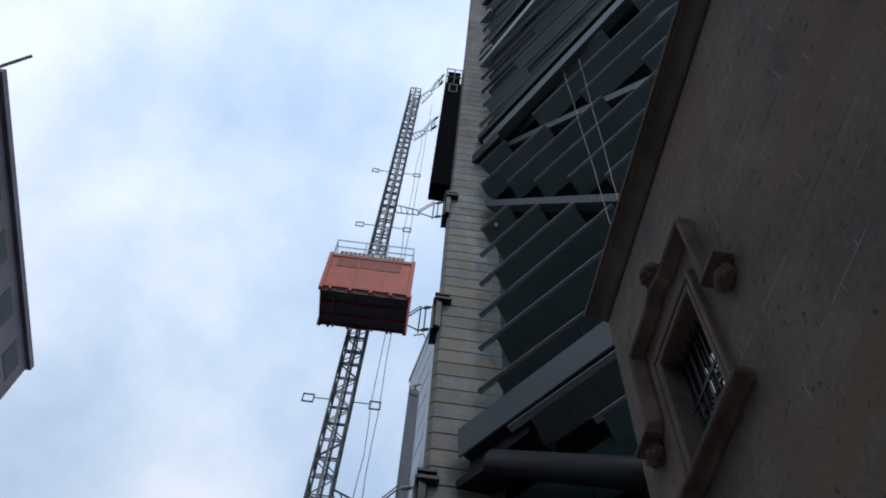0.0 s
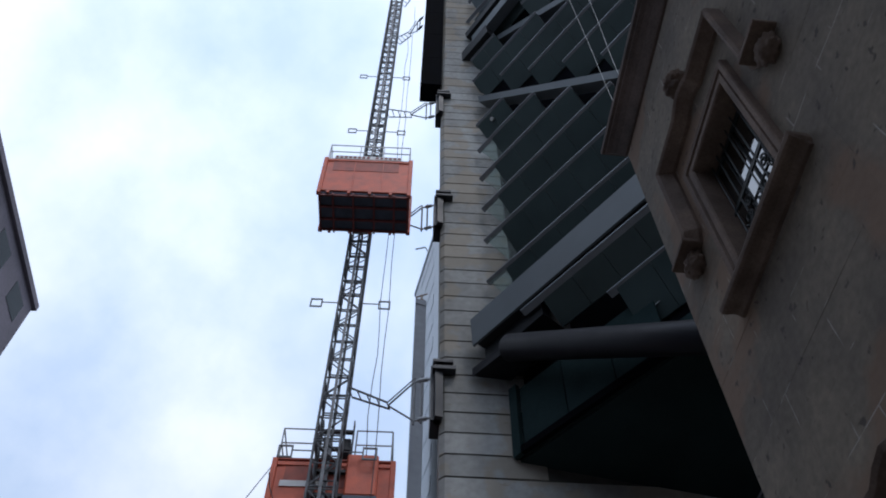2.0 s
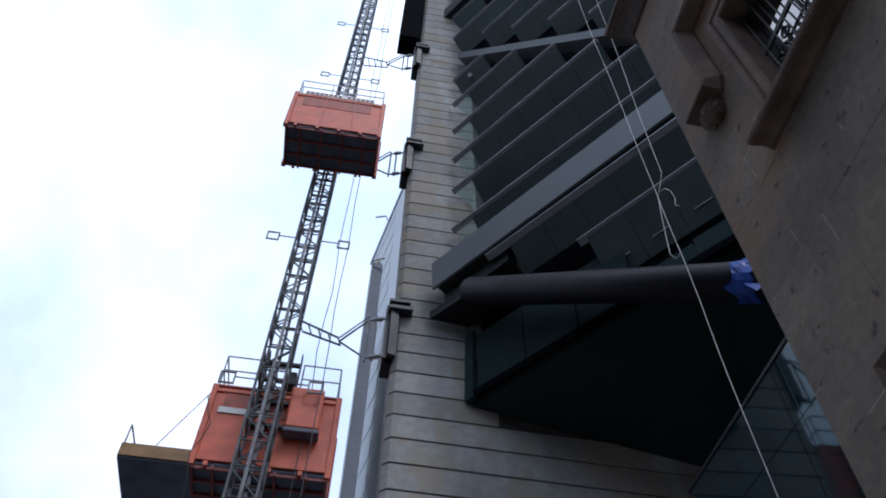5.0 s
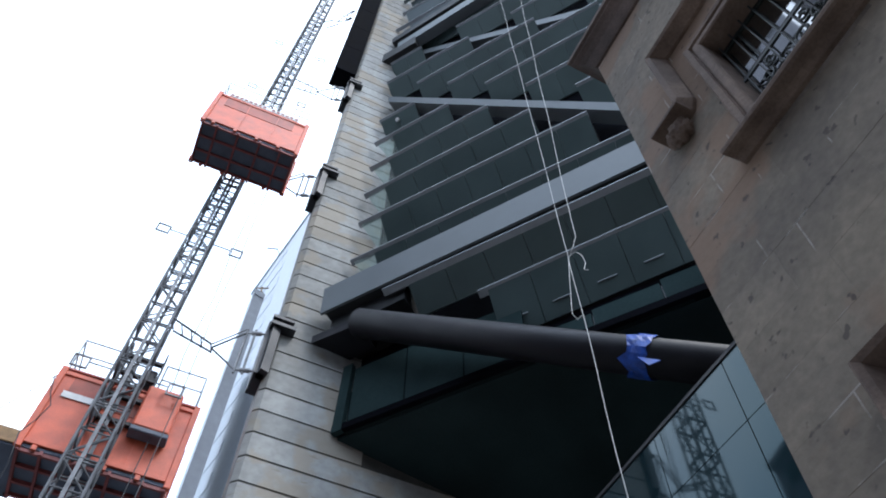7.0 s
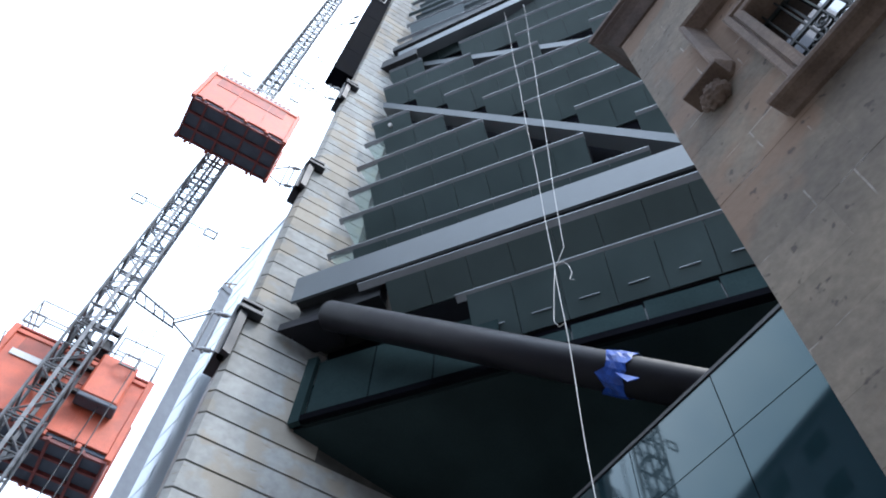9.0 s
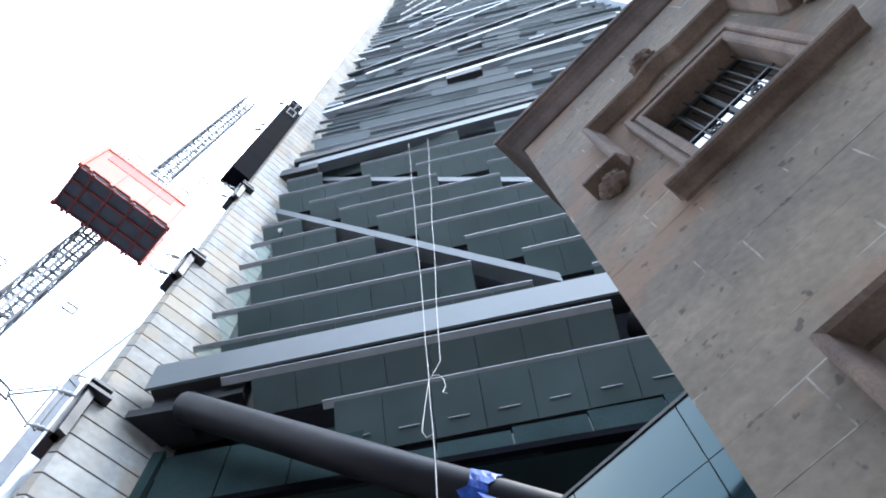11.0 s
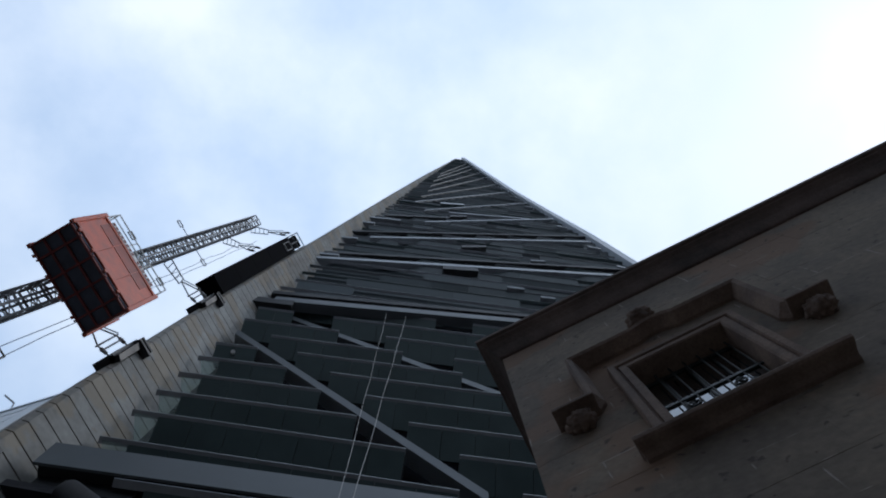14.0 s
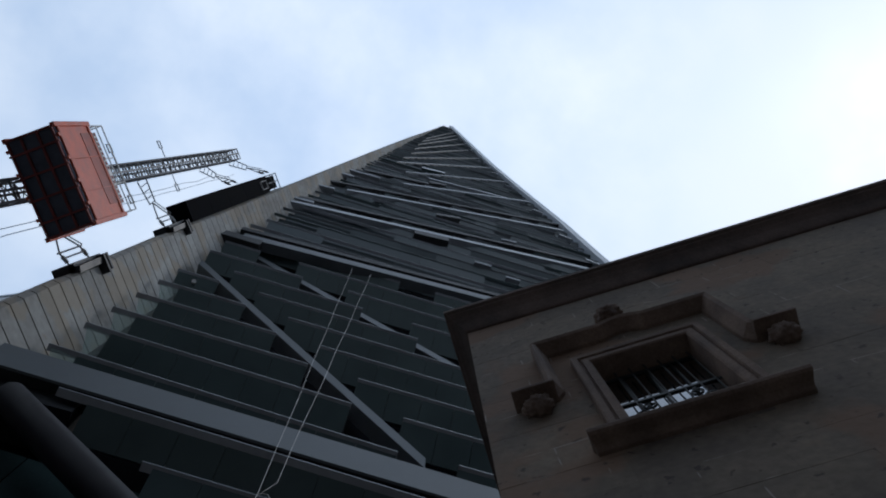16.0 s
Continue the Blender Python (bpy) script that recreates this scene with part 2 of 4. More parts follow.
ASPHALT = material("asphalt", (0.05, 0.05, 0.052), 0.9, scale=0.6, spread=0.3, fine=60, bump=0.4)
PAVING = material("grey_paving", (0.22, 0.21, 0.197), 0.85, scale=0.9, spread=0.25, fine=40, bump=0.3)
FAR_GREY = material("pale_grey_cladding", (0.36, 0.37, 0.39), 0.7, scale=0.15, spread=0.15, fine=3, bump=0.02)
FAR_MAUVE = material("grey_mauve_cladding", (0.30, 0.31, 0.36), 0.5, scale=0.1, spread=0.1, fine=3, bump=0.02)
FAR_WHITE = material("pale_blue_white_cladding", (0.56, 0.62, 0.68), 0.45, scale=0.1, spread=0.08, fine=3, bump=0.02)
FAR_STONE = material("mauve_grey_render", (0.24, 0.21, 0.24), 0.8, scale=0.2, spread=0.2, fine=6, bump=0.05)
CLEAR = glass("clear_greenish_glass", (0.80, 0.92, 0.88), 0.02, 0.85)
DARKGLASS = glass("dark_tinted_glass", (0.010, 0.016, 0.017), 0.2, 0.0, 1.22)
def tinted(m, color):
    m.node_tree.nodes["Principled BSDF"].inputs["Specular Tint"].default_value = (*color, 1)
    return m


PANE = glass("window_glass", (0.01, 0.012, 0.013), 0.01, 0.0, 3.2)
MIRROR = tinted(glass("reflective_blue_glass", (0.010, 0.026, 0.032), 0.01, 0.0, 1.36), (0.30, 0.76, 0.95))


# ---- building helpers ----
X, Y, Z = Vector((1, 0, 0)), Vector((0, 1, 0)), Vector((0, 0, 1))


def part(name, bm, mat, parent=None, label="", smooth=False):
    me = bpy.data.meshes.new(name)
    bmesh.ops.recalc_face_normals(bm, faces=bm.faces)
    bm.to_mesh(me)
    bm.free()
    me.materials.append(mat)
    if smooth:
        for p in me.polygons:
            p.use_smooth = True
    ob = new(name, me)
    ob.parent = parent
    if label:
        tagged(ob, label)
    return ob


def shared(name, me, parent, loc=(0, 0, 0)):
    ob = new(name, me)
    ob.parent = parent
    ob.location = loc
    return ob


def empty(name, label, category, group="", kind="", m=None):
    ob = new(name)
    if m is not None:
        ob.matrix_world = m
    return tagged(ob, label, category, group, kind)


def solid(bm, low, high):
    """A closed prism between two rings of points with as many corners."""
    a, b = [bm.verts.new(p) for p in low], [bm.verts.new(p) for p in high]
    k = len(a)
    bm.faces.new(a[::-1])
    bm.faces.new(b)
    for i in range(k):
        bm.faces.new((a[i], a[(i + 1) % k], b[(i + 1) % k], b[i]))


def box(bm, lo, hi):
    (a, b, c), (d, e, f) = lo, hi
    solid(bm, [(a, b, c), (d, b, c), (d, e, c), (a, e, c)], [(a, b, f), (d, b, f), (d, e, f), (a, e, f)])


def slab(bm, o, u, v, w):
    """A box from corner o along the three edge vectors."""
    o, u, v, w = Vector(o), Vector(u), Vector(v), Vector(w)
    solid(bm, [o, o + u, o + u + v, o + v], [o + w, o + u + w, o + u + v + w, o + v + w])


def tube(bm, p, q, r, n=6, r2=None):
    p, q = Vector(p), Vector(q)
    w = (q - p).normalized()
    u = w.orthogonal().normalized()
    v = w.cross(u)
    rings = []
    for at, rad in ((p, r), (q, r2 or r)):
        rings.append([at + rad * (math.cos(2 * math.pi * i / n) * u + math.sin(2 * math.pi * i / n) * v) for i in range(n)])
    solid(bm, *rings)


def bevelled(bm, width, segments=2):
    bmesh.ops.bevel(bm, geom=list(bm.edges), offset=width, segments=segments, affect="EDGES", profile=0.6)
    return bm


def boxmesh(name, lo, hi, mat, bev=0.0):
    bm = bmesh.new()
    box(bm, lo, hi)
    if bev:
        bmesh.ops.recalc_face_normals(bm, faces=bm.faces)
        bevelled(bm, bev, 1)
    bmesh.ops.recalc_face_normals(bm, faces=bm.faces)
    me = bpy.data.meshes.new(name)
    bm.to_mesh(me)
    bm.free()
    me.materials.append(mat)
    return me


# ---- ground ----
bm = bmesh.new()
box(bm, (-1500, -1500, -1.0), (1500, 1500, -0.12))
tagged(part("ground", bm, ASPHALT), "dark grey asphalt street surface reaching far off", "ground", kind="structure")
bm = bmesh.new()
box(bm, (-6, -30, -0.119), (34, 30, 0.0))
tagged(part("pavement", bevelled(bm, 0.02, 1), PAVING), "grey stone pavement in front of the tower", "pavement", kind="structure")

# ---- tower ----
FOLD, TOP = 37.0, 214.0


def lean(z):
    return 0.0 if z < FOLD else -0.0527 * (z - FOLD)


LEFT_EDGE = ((0, 3.95), (FOLD, 3.95), (60, 5.55), (97, 7.95), (135, 10.55), (TOP, 16.6))
RIGHT_EDGE = ((0, 31.2), (FOLD, 31.2), (69, 28.5), (84, 27.5), (105, 25.4), (130, 23.2), (TOP, 17.9))


def along(edge, z):
    """How far to the right an edge of the front stands at a height."""
    for (z0, x0), (z1, x1) in zip(edge, edge[1:]):
        if z <= z1:
            break
    return x0 + (x1 - x0) * (z - z0) / (z1 - z0)


def left(z):
    return along(LEFT_EDGE, z)


def right(z):
    return along(RIGHT_EDGE, z)


tower = empty("office_tower", "tall office tower with louvred grey front and exposed concrete edge", "skyscraper")


def ring(z, pts):
    """Places given off the front's left edge at a height."""
    return [Vector((left(z) + dx, lean(z) + dy, z)) for dx, dy in pts]


# glazed body behind the louvres, painted matt black for the shade there
LIFTS = (FOLD, 60, 69, 84, 97, 105, 130, 135, TOP)


def body(z):
    return [Vector((left(z) + 0.2, lean(z) + 0.74, z)), Vector((right(z), lean(z) + 0.74, z)), Vector((right(z), lean(z) + 12, z)), Vector((left(z) + 6, lean(z) + 12, z))]


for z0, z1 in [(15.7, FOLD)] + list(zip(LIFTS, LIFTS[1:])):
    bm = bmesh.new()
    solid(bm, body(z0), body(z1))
    part("glazed_core", bm, HOUSING, tower, "glazed body painted matt black for shade behind the louvres")

# exposed concrete edge wall, cast in lifts of 0.7 m
FACE, BACK = Vector((0.585, 0.811)), Vector((-0.811, 0.585))
EDGE = Vector((-1.05, -1.10))


def wall_ring(z, length, inset=0.0):
    k = 1.0 if z < FOLD else 1.0 - 0.65 * (z - FOLD) / (TOP - FOLD)
    e = Vector((0.14, 0.55)) + k * (EDGE - Vector((0.14, 0.55)))
    e = e + inset * (FACE + BACK)
    t = 0.9 * k - 2 * inset
    c = 0.13 * k
    return ring(z, [e + FACE * c, e + FACE * length * k, e + FACE * length * k + BACK * t, e + BACK * t, e + BACK * c])


bm = bmesh.new()
solid(bm, wall_ring(0, 9, 0.03), wall_ring(15.7, 9, 0.03))
solid(bm, wall_ring(15.7, 2.6, 0.03), wall_ring(FOLD, 2.6, 0.03))
for z0, z1 in zip(LIFTS, LIFTS[1:]):
    solid(bm, wall_ring(z0 + 0.001, 2.6, 0.03), wall_ring(z1, 2.6, 0.03))
edge_wall = part("concrete_wall", bm, JOINT, tower, "grey exposed concrete wall with dark horizontal joints and stains")
LIFT = 0.695
far = bmesh.new()
meshes = {}
for i in range(int(TOP / LIFT)):
    z0, z1 = i * LIFT + 0.45 + 0.045, (i + 1) * LIFT + 0.45
    if z1 <= FOLD:
        n = 9 if z1 < 15.6 else 2.6
        if n not in meshes:
            bm = bmesh.new()
            solid(bm, [p - Z * 20 for p in wall_ring(20, n)], [p - Z * (20 - LIFT + 0.045) for p in wall_ring(20, n)])
            bmesh.ops.recalc_face_normals(bm, faces=bm.faces)
            bevelled(bm, 0.008, 1)
            me = bpy.data.meshes.new("concrete_lift")
            bm.to_mesh(me)
            bm.free()
            me.materials.append(CONCRETE)
            meshes[n] = me
        shared("concrete_lift", meshes[n], edge_wall, (0, 0, z0))
    elif z1 < 80:
        bm = bmesh.new()
        solid(bm, wall_ring(z0, 2.6), wall_ring(z1, 2.6))
        part("concrete_lift", bm, CONCRETE, edge_wall)
    else:
        solid(far, wall_ring(z0, 2.6), wall_ring(z1, 2.6))
tagged(part("upper_concrete_lift", far, CONCRETE, edge_wall, "far concrete lifts high on the wall"), kind="stuff")

# louvre rows
ROW = 2.27
PITCH = 1.06
DEEP, DROP = 0.66, 0.86


def blade(x0, x1, z, out=0.0, fall=0.0, base=0.0):
    """The light lip along the top of a row, which may fall a little from base on."""
    bm = bmesh.new()
    y = lean(z) - out
    za, zb = z + fall * (x0 - base), z + fall * (x1 - base)
    solid(bm, [(x0, y - 0.11, za - 0.02), (x1, y - 0.11, zb - 0.02), (x1, y + 0.05, zb - 0.12), (x0, y + 0.05, za - 0.12)],
          [(x0, y - 0.11, za + 0.02), (x1, y - 0.11, zb + 0.02), (x1, y + 0.05, zb + 0.02), (x0, y + 0.05, za + 0.02)])
    return bm


panel_bm = bmesh.new()
solid(panel_bm, [(0.0, DEEP, -DROP), (PITCH - 0.014, DEEP, -DROP), (PITCH - 0.014, DEEP + 0.04, -DROP + 0.04), (0.0, DEEP + 0.04, -DROP + 0.04)],
      [(0.0, -0.06, -0.03), (PITCH - 0.014, -0.06, -0.03), (PITCH - 0.014, 0.0, 0.0), (0.0, 0.0, 0.0)])
bmesh.ops.recalc_face_normals(panel_bm, faces=panel_bm.faces)
PANEL_MESH = bpy.data.meshes.new("louvre_panel")
panel_bm.to_mesh(PANEL_MESH)
panel_bm.free()
PANEL_MESH.materials.append(PANEL)


SLOT_MESH = boxmesh("drain_slot", (0.30, DEEP - 0.205, -DROP + 0.225), (0.74, DEEP - 0.185, -DROP + 0.243), BAND)


def near_row(z, x0, x1, tip=None, glazed=False, slots=0, tall=1.0, out=0.0, fall=0.0):
    """One row of panels under a light blade; the ends left of tip are clear glass."""
    row = part("louvre_blade", blade(tip if tip is not None else x0, x1, z, out, fall, x0), LIP, tower, "thin light aluminium blade over a row of grey panels")
    n = max(1, round((x1 - x0) / PITCH))
    tilt = -math.atan(fall)
    step = (x1 - x0) / n if n < 14 else PITCH
    for i in range(n):
        x = x0 + i * step
        if x > 18.5:
            break
        at = (x, lean(z) - out, z + fall * (x - x0))
        ob = shared("louvre_panel", PANEL_MESH, row, at)
        ob.scale = (step / PITCH, 1, tall)
        ob.rotation_euler = (0, tilt, 0)
        if slots and i < slots:
            ob = shared("drain_slot", SLOT_MESH, row, (at[0], at[1] - 0.03, at[2]))
            ob.scale = (1, 1, tall)
            ob.rotation_euler = (0, tilt, 0)
    y0, y1 = lean(z) - out + DEEP, lean(z) - out
    if x1 > 18.5:
        bm = bmesh.new()
        s = x0 + math.ceil((18.5 - x0) / PITCH) * PITCH
        zs, ze = z + fall * (s - x0), z + fall * (x1 - x0)
        solid(bm, [(s, y0, zs - DROP), (x1, y0, ze - DROP), (x1, y0 + 0.04, ze - DROP), (s, y0 + 0.04, zs - DROP)], [(s, y1 - 0.05, zs - 0.03), (x1, y1 - 0.05, ze - 0.03), (x1, y1, ze), (s, y1, zs)])
        part("panel_strip", bm, ROWMAT, row)
    # Near-black sheet that paints shade into the joints between panels.
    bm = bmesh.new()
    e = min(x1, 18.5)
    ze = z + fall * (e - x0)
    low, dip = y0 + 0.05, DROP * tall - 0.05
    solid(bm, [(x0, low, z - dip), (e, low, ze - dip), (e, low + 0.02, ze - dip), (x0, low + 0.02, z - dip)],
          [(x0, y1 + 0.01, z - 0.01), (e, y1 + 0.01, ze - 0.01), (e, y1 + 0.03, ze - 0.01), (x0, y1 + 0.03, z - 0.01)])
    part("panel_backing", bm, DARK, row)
    if glazed:
        bm = bmesh.new()
        solid(bm, [(x0 - 0.40, y0, z - DROP), (x0 - 0.01, y0, z - DROP), (x0 - 0.01, y0 + 0.015, z - DROP), (x0 - 0.40, y0 + 0.015, z - DROP)],
              [(x0 - 0.70, y1 - 0.04, z - 0.04), (x0 - 0.01, y1 - 0.04, z - 0.04), (x0 - 0.01, y1 - 0.025, z - 0.03), (x0 - 0.70, y1 - 0.025, z - 0.03)])
        part("glass_end_pane", bm, CLEAR, row, "clear greenish glass end pane").visible_shadow = False


Z5 = 24.46
near_row(17.85, 8.25, 33.0, tip=8.0, slots=7, tall=1.3, fall=-0.04)
near_row(18.98, 6.35, 14.6, tip=5.64, tall=0.8, out=0.52, fall=-0.05)
near_row(22.50, 4.72, 13.25, tip=3.92, glazed=True, slots=5, fall=-0.066)
for k, (end, high, fall) in enumerate(((11.80, 0.32, -0.052), (10.17, 0.10, -0.015), (8.73, 0.0, 0.0), (7.16, 0.0, 0.0))):
    near_row(Z5 + k * ROW + high, 4.72, end, tip=3.93, glazed=True, fall=fall)
near_row(Z5 + 4 * ROW, 4.0, 5.6, tip=3.95)
# right of the first brace, each row broken where the second brace crosses it
for k, (begin, end, again) in enumerate(((13.33, 33.0, 0), (11.79, 33.0, 0), (10.24, 33.0, 0), (8.76, 33.0, 0), (7.16, 13.68, 16.3), (5.66, 11.22, 13.4), (4.0, 8.25, 10.35), (4.1, 5.8, 7.7))):
    near_row(Z5 + k * ROW, begin, end)
    if again:
        near_row(Z5 + k * ROW, again, 33.0)
near_row(Z5 - ROW, 14.9, 33.0)
near_row(Z5 + 8 * ROW - 0.25, 5.4, 12.6)
near_row(Z5 + 8 * ROW - 0.25, 14.45, 33.0)

# storeys above: strips of uneven length, one by one low down and joined high up
z = Z5 + 9 * ROW + 0.3
high = bmesh.new()
while z < TOP - 4:
    x, y = left(z) + 0.1, lean(z)
    row = part("louvre_blade", blade(left(z) - random.uniform(0.0, 0.7), right(z), z), random.choice((PANEL, BEAM, BEAM, LIP)), tower)
    while x < right(z) - 0.4:
        wide = min(random.uniform(1.1, 7.5), right(z) - x)
        out = random.choice((0.0, 0.0, 0.0, 0.1, 0.22))
        drop = DROP + random.uniform(0.0, 0.5)
        bm = bmesh.new() if z < 104 else high
        solid(bm, [(x, y + out + DEEP, z - drop), (x + wide, y + out + DEEP, z - drop), (x + wide, y + out + DEEP + 0.05, z - drop), (x, y + out + DEEP + 0.05, z - drop)],
              [(x, y + out - 0.05, z - 0.03), (x + wide, y + out - 0.05, z - 0.03), (x + wide, y + out + 0.03, z), (x, y + out + 0.03, z)])
        if z < 104:
            part("facade_strip", bm, ROWMAT, row)
        x += wide + 0.015
    z += ROW
tagged(part("high_facade_strip", high, ROWMAT, tower, "far grey facade strips near the top"), kind="stuff")


bm = bmesh.new()
tube(bm, (4.72, 0.10, 33.17), (4.72, 0.17, 33.23), 0.085, 16)
part("work_lamp", bm, WHITE, tower, "small round white lamp on a facade panel")


def beam(name, a, b, h, d, mat, label="", deep=0.5):
    """A straight flat member on the front from a to b (x, z): h high, standing d proud of the louvres."""
    bm = bmesh.new()
    ends = []
    for x, zz in (a, b):
        y = lean(zz)
        ends.append([Vector((x, y - d, zz)), Vector((x, y - d + deep, zz)), Vector((x, y - d + deep, zz + h)), Vector((x, y - d - 0.05, zz + h))])
    solid(bm, *ends)
    return part(name, bm, mat, tower, label)


part_beam = beam("transfer_beam", (3.80, 19.2), (33.0, 18.2), 1.08, 0.68, BEAM, "broad light grey painted steel band", deep=0.07)
# Near-black fillers paint the shade behind the band and at its left end.
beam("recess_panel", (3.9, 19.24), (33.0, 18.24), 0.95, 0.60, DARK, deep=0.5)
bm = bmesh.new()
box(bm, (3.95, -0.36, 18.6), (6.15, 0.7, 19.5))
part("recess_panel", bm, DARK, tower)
beam("diagonal_brace", (4.2, 35.6), (14.0, 21.6), 0.52, 0.02, BEAM, "light grey diagonal steel brace behind the louvres")
beam("diagonal_brace", (5.0, 41.25), (21.0, 27.33), 0.5, -0.4, BEAM, "light grey diagonal steel brace behind the louvres")
beam("diagonal_brace", (12.6, 41.3), (20.0, 35.6), 0.45, -0.4, BEAM, "light grey diagonal steel brace behind the louvres")
beam("sloping_band", (4.6, 41.2), (33.0, 45.6), 0.8, 0.3, BEAM, "pale sloping steel band")
# Near-black strip proud of the front, painted as a gap's shade.
beam("sloping_band", (4.2, 42.8), (33.0, 47.2), 0.5, 0.25, DARK, "dark strip painted as the shadow gap over the band")
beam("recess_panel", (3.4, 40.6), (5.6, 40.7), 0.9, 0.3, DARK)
# long sloping bands high up: pale steel, gap shade painted dark, short light stubs
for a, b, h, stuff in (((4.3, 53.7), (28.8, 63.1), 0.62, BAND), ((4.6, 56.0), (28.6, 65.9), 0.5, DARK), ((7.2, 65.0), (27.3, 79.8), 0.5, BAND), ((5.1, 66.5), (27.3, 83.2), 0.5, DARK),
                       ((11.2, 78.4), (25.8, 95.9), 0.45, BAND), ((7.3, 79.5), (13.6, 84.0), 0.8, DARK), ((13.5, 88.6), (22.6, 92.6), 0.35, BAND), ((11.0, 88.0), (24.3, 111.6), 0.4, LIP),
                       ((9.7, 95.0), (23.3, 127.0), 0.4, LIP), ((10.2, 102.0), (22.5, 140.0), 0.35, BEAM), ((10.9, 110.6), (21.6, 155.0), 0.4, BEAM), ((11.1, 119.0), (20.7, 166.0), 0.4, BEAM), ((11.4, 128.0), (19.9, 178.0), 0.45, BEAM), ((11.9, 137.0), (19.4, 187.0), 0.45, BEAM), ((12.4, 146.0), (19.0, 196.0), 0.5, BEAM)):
    beam("sloping_band", a, b, h, 0.2, stuff, "dark strip painted as a shadow gap between facade strips" if stuff is DARK else "pale sloping steel band")
# Near-black entries paint the shade of recesses; the others are flaps.
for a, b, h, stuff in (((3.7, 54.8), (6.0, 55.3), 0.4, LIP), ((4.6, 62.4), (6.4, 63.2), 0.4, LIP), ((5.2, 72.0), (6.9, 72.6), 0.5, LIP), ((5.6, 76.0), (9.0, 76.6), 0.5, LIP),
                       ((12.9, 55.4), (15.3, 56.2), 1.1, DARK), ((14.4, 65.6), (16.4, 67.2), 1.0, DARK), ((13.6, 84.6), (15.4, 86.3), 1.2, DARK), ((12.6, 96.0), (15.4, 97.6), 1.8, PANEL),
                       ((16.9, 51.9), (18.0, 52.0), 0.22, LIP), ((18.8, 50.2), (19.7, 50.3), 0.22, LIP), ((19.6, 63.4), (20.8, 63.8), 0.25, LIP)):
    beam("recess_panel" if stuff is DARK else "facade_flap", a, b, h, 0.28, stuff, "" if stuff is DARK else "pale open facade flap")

# pale trims along the right edge
for z0, z1 in zip(LIFTS, LIFTS[1:]):
    bm = bmesh.new()
    solid(bm, *[[Vector((right(s) - 0.3, lean(s) - 0.45, s)), Vector((right(s) + 0.55, lean(s) - 0.45, s)), Vector((right(s) + 0.55, lean(s) + 0.5, s)), Vector((right(s) - 0.3, lean(s) + 0.5, s))] for s in (z0, z1)])
    part("edge_trim", bm, FAR_WHITE, tower, "pale metal edge trim")
for zz in (66, 75.5, 88.5, 106, 118, 132, 150, 172, 196):
    bm = bmesh.new()
    slab(bm, (right(zz) - 2.0, lean(zz) - 0.3, zz), (1.0, 0, -1.1), (0, 0.5, 0), (0.2, 0, 0.8))
    part("window_box", bm, LIP, tower, "small pale projecting vent box")

# glazing and soffit over the entrance
bm = bmesh.new()
solid(bm, [(4.3, 0.42, 15.6), (8.2, 0.42, 15.33), (8.2, 0.5, 15.33), (4.3, 0.5, 15.6)], [(4.3, 0.42, 17.0), (8.2, 0.42, 17.0), (8.2, 0.5, 17.0), (4.3, 0.5, 17.0)])
solid(bm, [(8.21, 0.42, 15.33), (33, 0.42, 13.6), (33, 0.5, 13.6), (8.21, 0.5, 15.33)], [(8.21, 0.42, 15.85), (33, 0.42, 15.85), (33, 0.5, 15.85), (8.21, 0.5, 15.85)])
part("lower_glazing", bm, DARKGLASS, tower, "dark glazed band above the soffit")
for i in range(14):
    x, base = 4.36 + i * 1.5, 15.76 - 0.074 * (i * 1.5)
    bm = bmesh.new()
    slab(bm, (x, 0.385, base + 0.12), (1.46, 0, -0.098), (0, 0.03, 0), (0, 0, 1.9 if x < 8 else 15.9 - base))
    part("spandrel_panel", bm, DARKPANEL, tower)
bm = bmesh.new()
slab(bm, (4.0, 0.3, 15.66), (29, 0, -2.15), (0, 0.26, 0), (0, 0, 0.2))
part("drip_edge", bm, HOUSING, tower)
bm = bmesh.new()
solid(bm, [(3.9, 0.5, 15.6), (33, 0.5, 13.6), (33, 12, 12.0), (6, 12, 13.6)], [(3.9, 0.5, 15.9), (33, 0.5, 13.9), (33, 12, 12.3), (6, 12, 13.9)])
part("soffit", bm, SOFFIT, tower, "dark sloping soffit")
# Lobby wall painted near-black for the shade deep under the soffit.
bm = bmesh.new()
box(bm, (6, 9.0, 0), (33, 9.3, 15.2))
part("lobby_wall", bm, DARK, tower, "recessed lobby wall painted near-black as shade")
bm = bmesh.new()
solid(bm, [(3.55, -0.5, 18.32), (4.9, -0.45, 18.27), (4.9, 0.4, 18.27), (4.1, 0.4, 18.32)], [(3.55, -0.5, 18.62), (4.9, -0.42, 18.62), (4.9, 0.4, 18.62), (4.1, 0.4, 18.62)])
part("column_seat", bm, PIPEM, tower, "grey steel seat plate of the column")

bm = bmesh.new()
slab(bm, (4.02, 0.28, 15.62), (0.26, 0, 0), (0, 0.14, 0), (0.05, 0, 2.3))
part("glazing_end_frame", bm, DARKPANEL, tower)

# raking steel tube in front of the soffit
bm = bmesh.new()
PIPE_A, PIPE_B = Vector((4.95, -0.43, 18.3)), Vector((15.0, 0.29, 10.6))
tube(bm, PIPE_A, PIPE_B, 0.36, 64)
tube_ob = tagged(part("raking_column", bm, PIPEM, None, smooth=False), "dark painted round steel column raking across the soffit", "column")
for p in tube_ob.data.polygons:
    p.use_smooth = len(p.vertices) == 4
bm = bmesh.new()
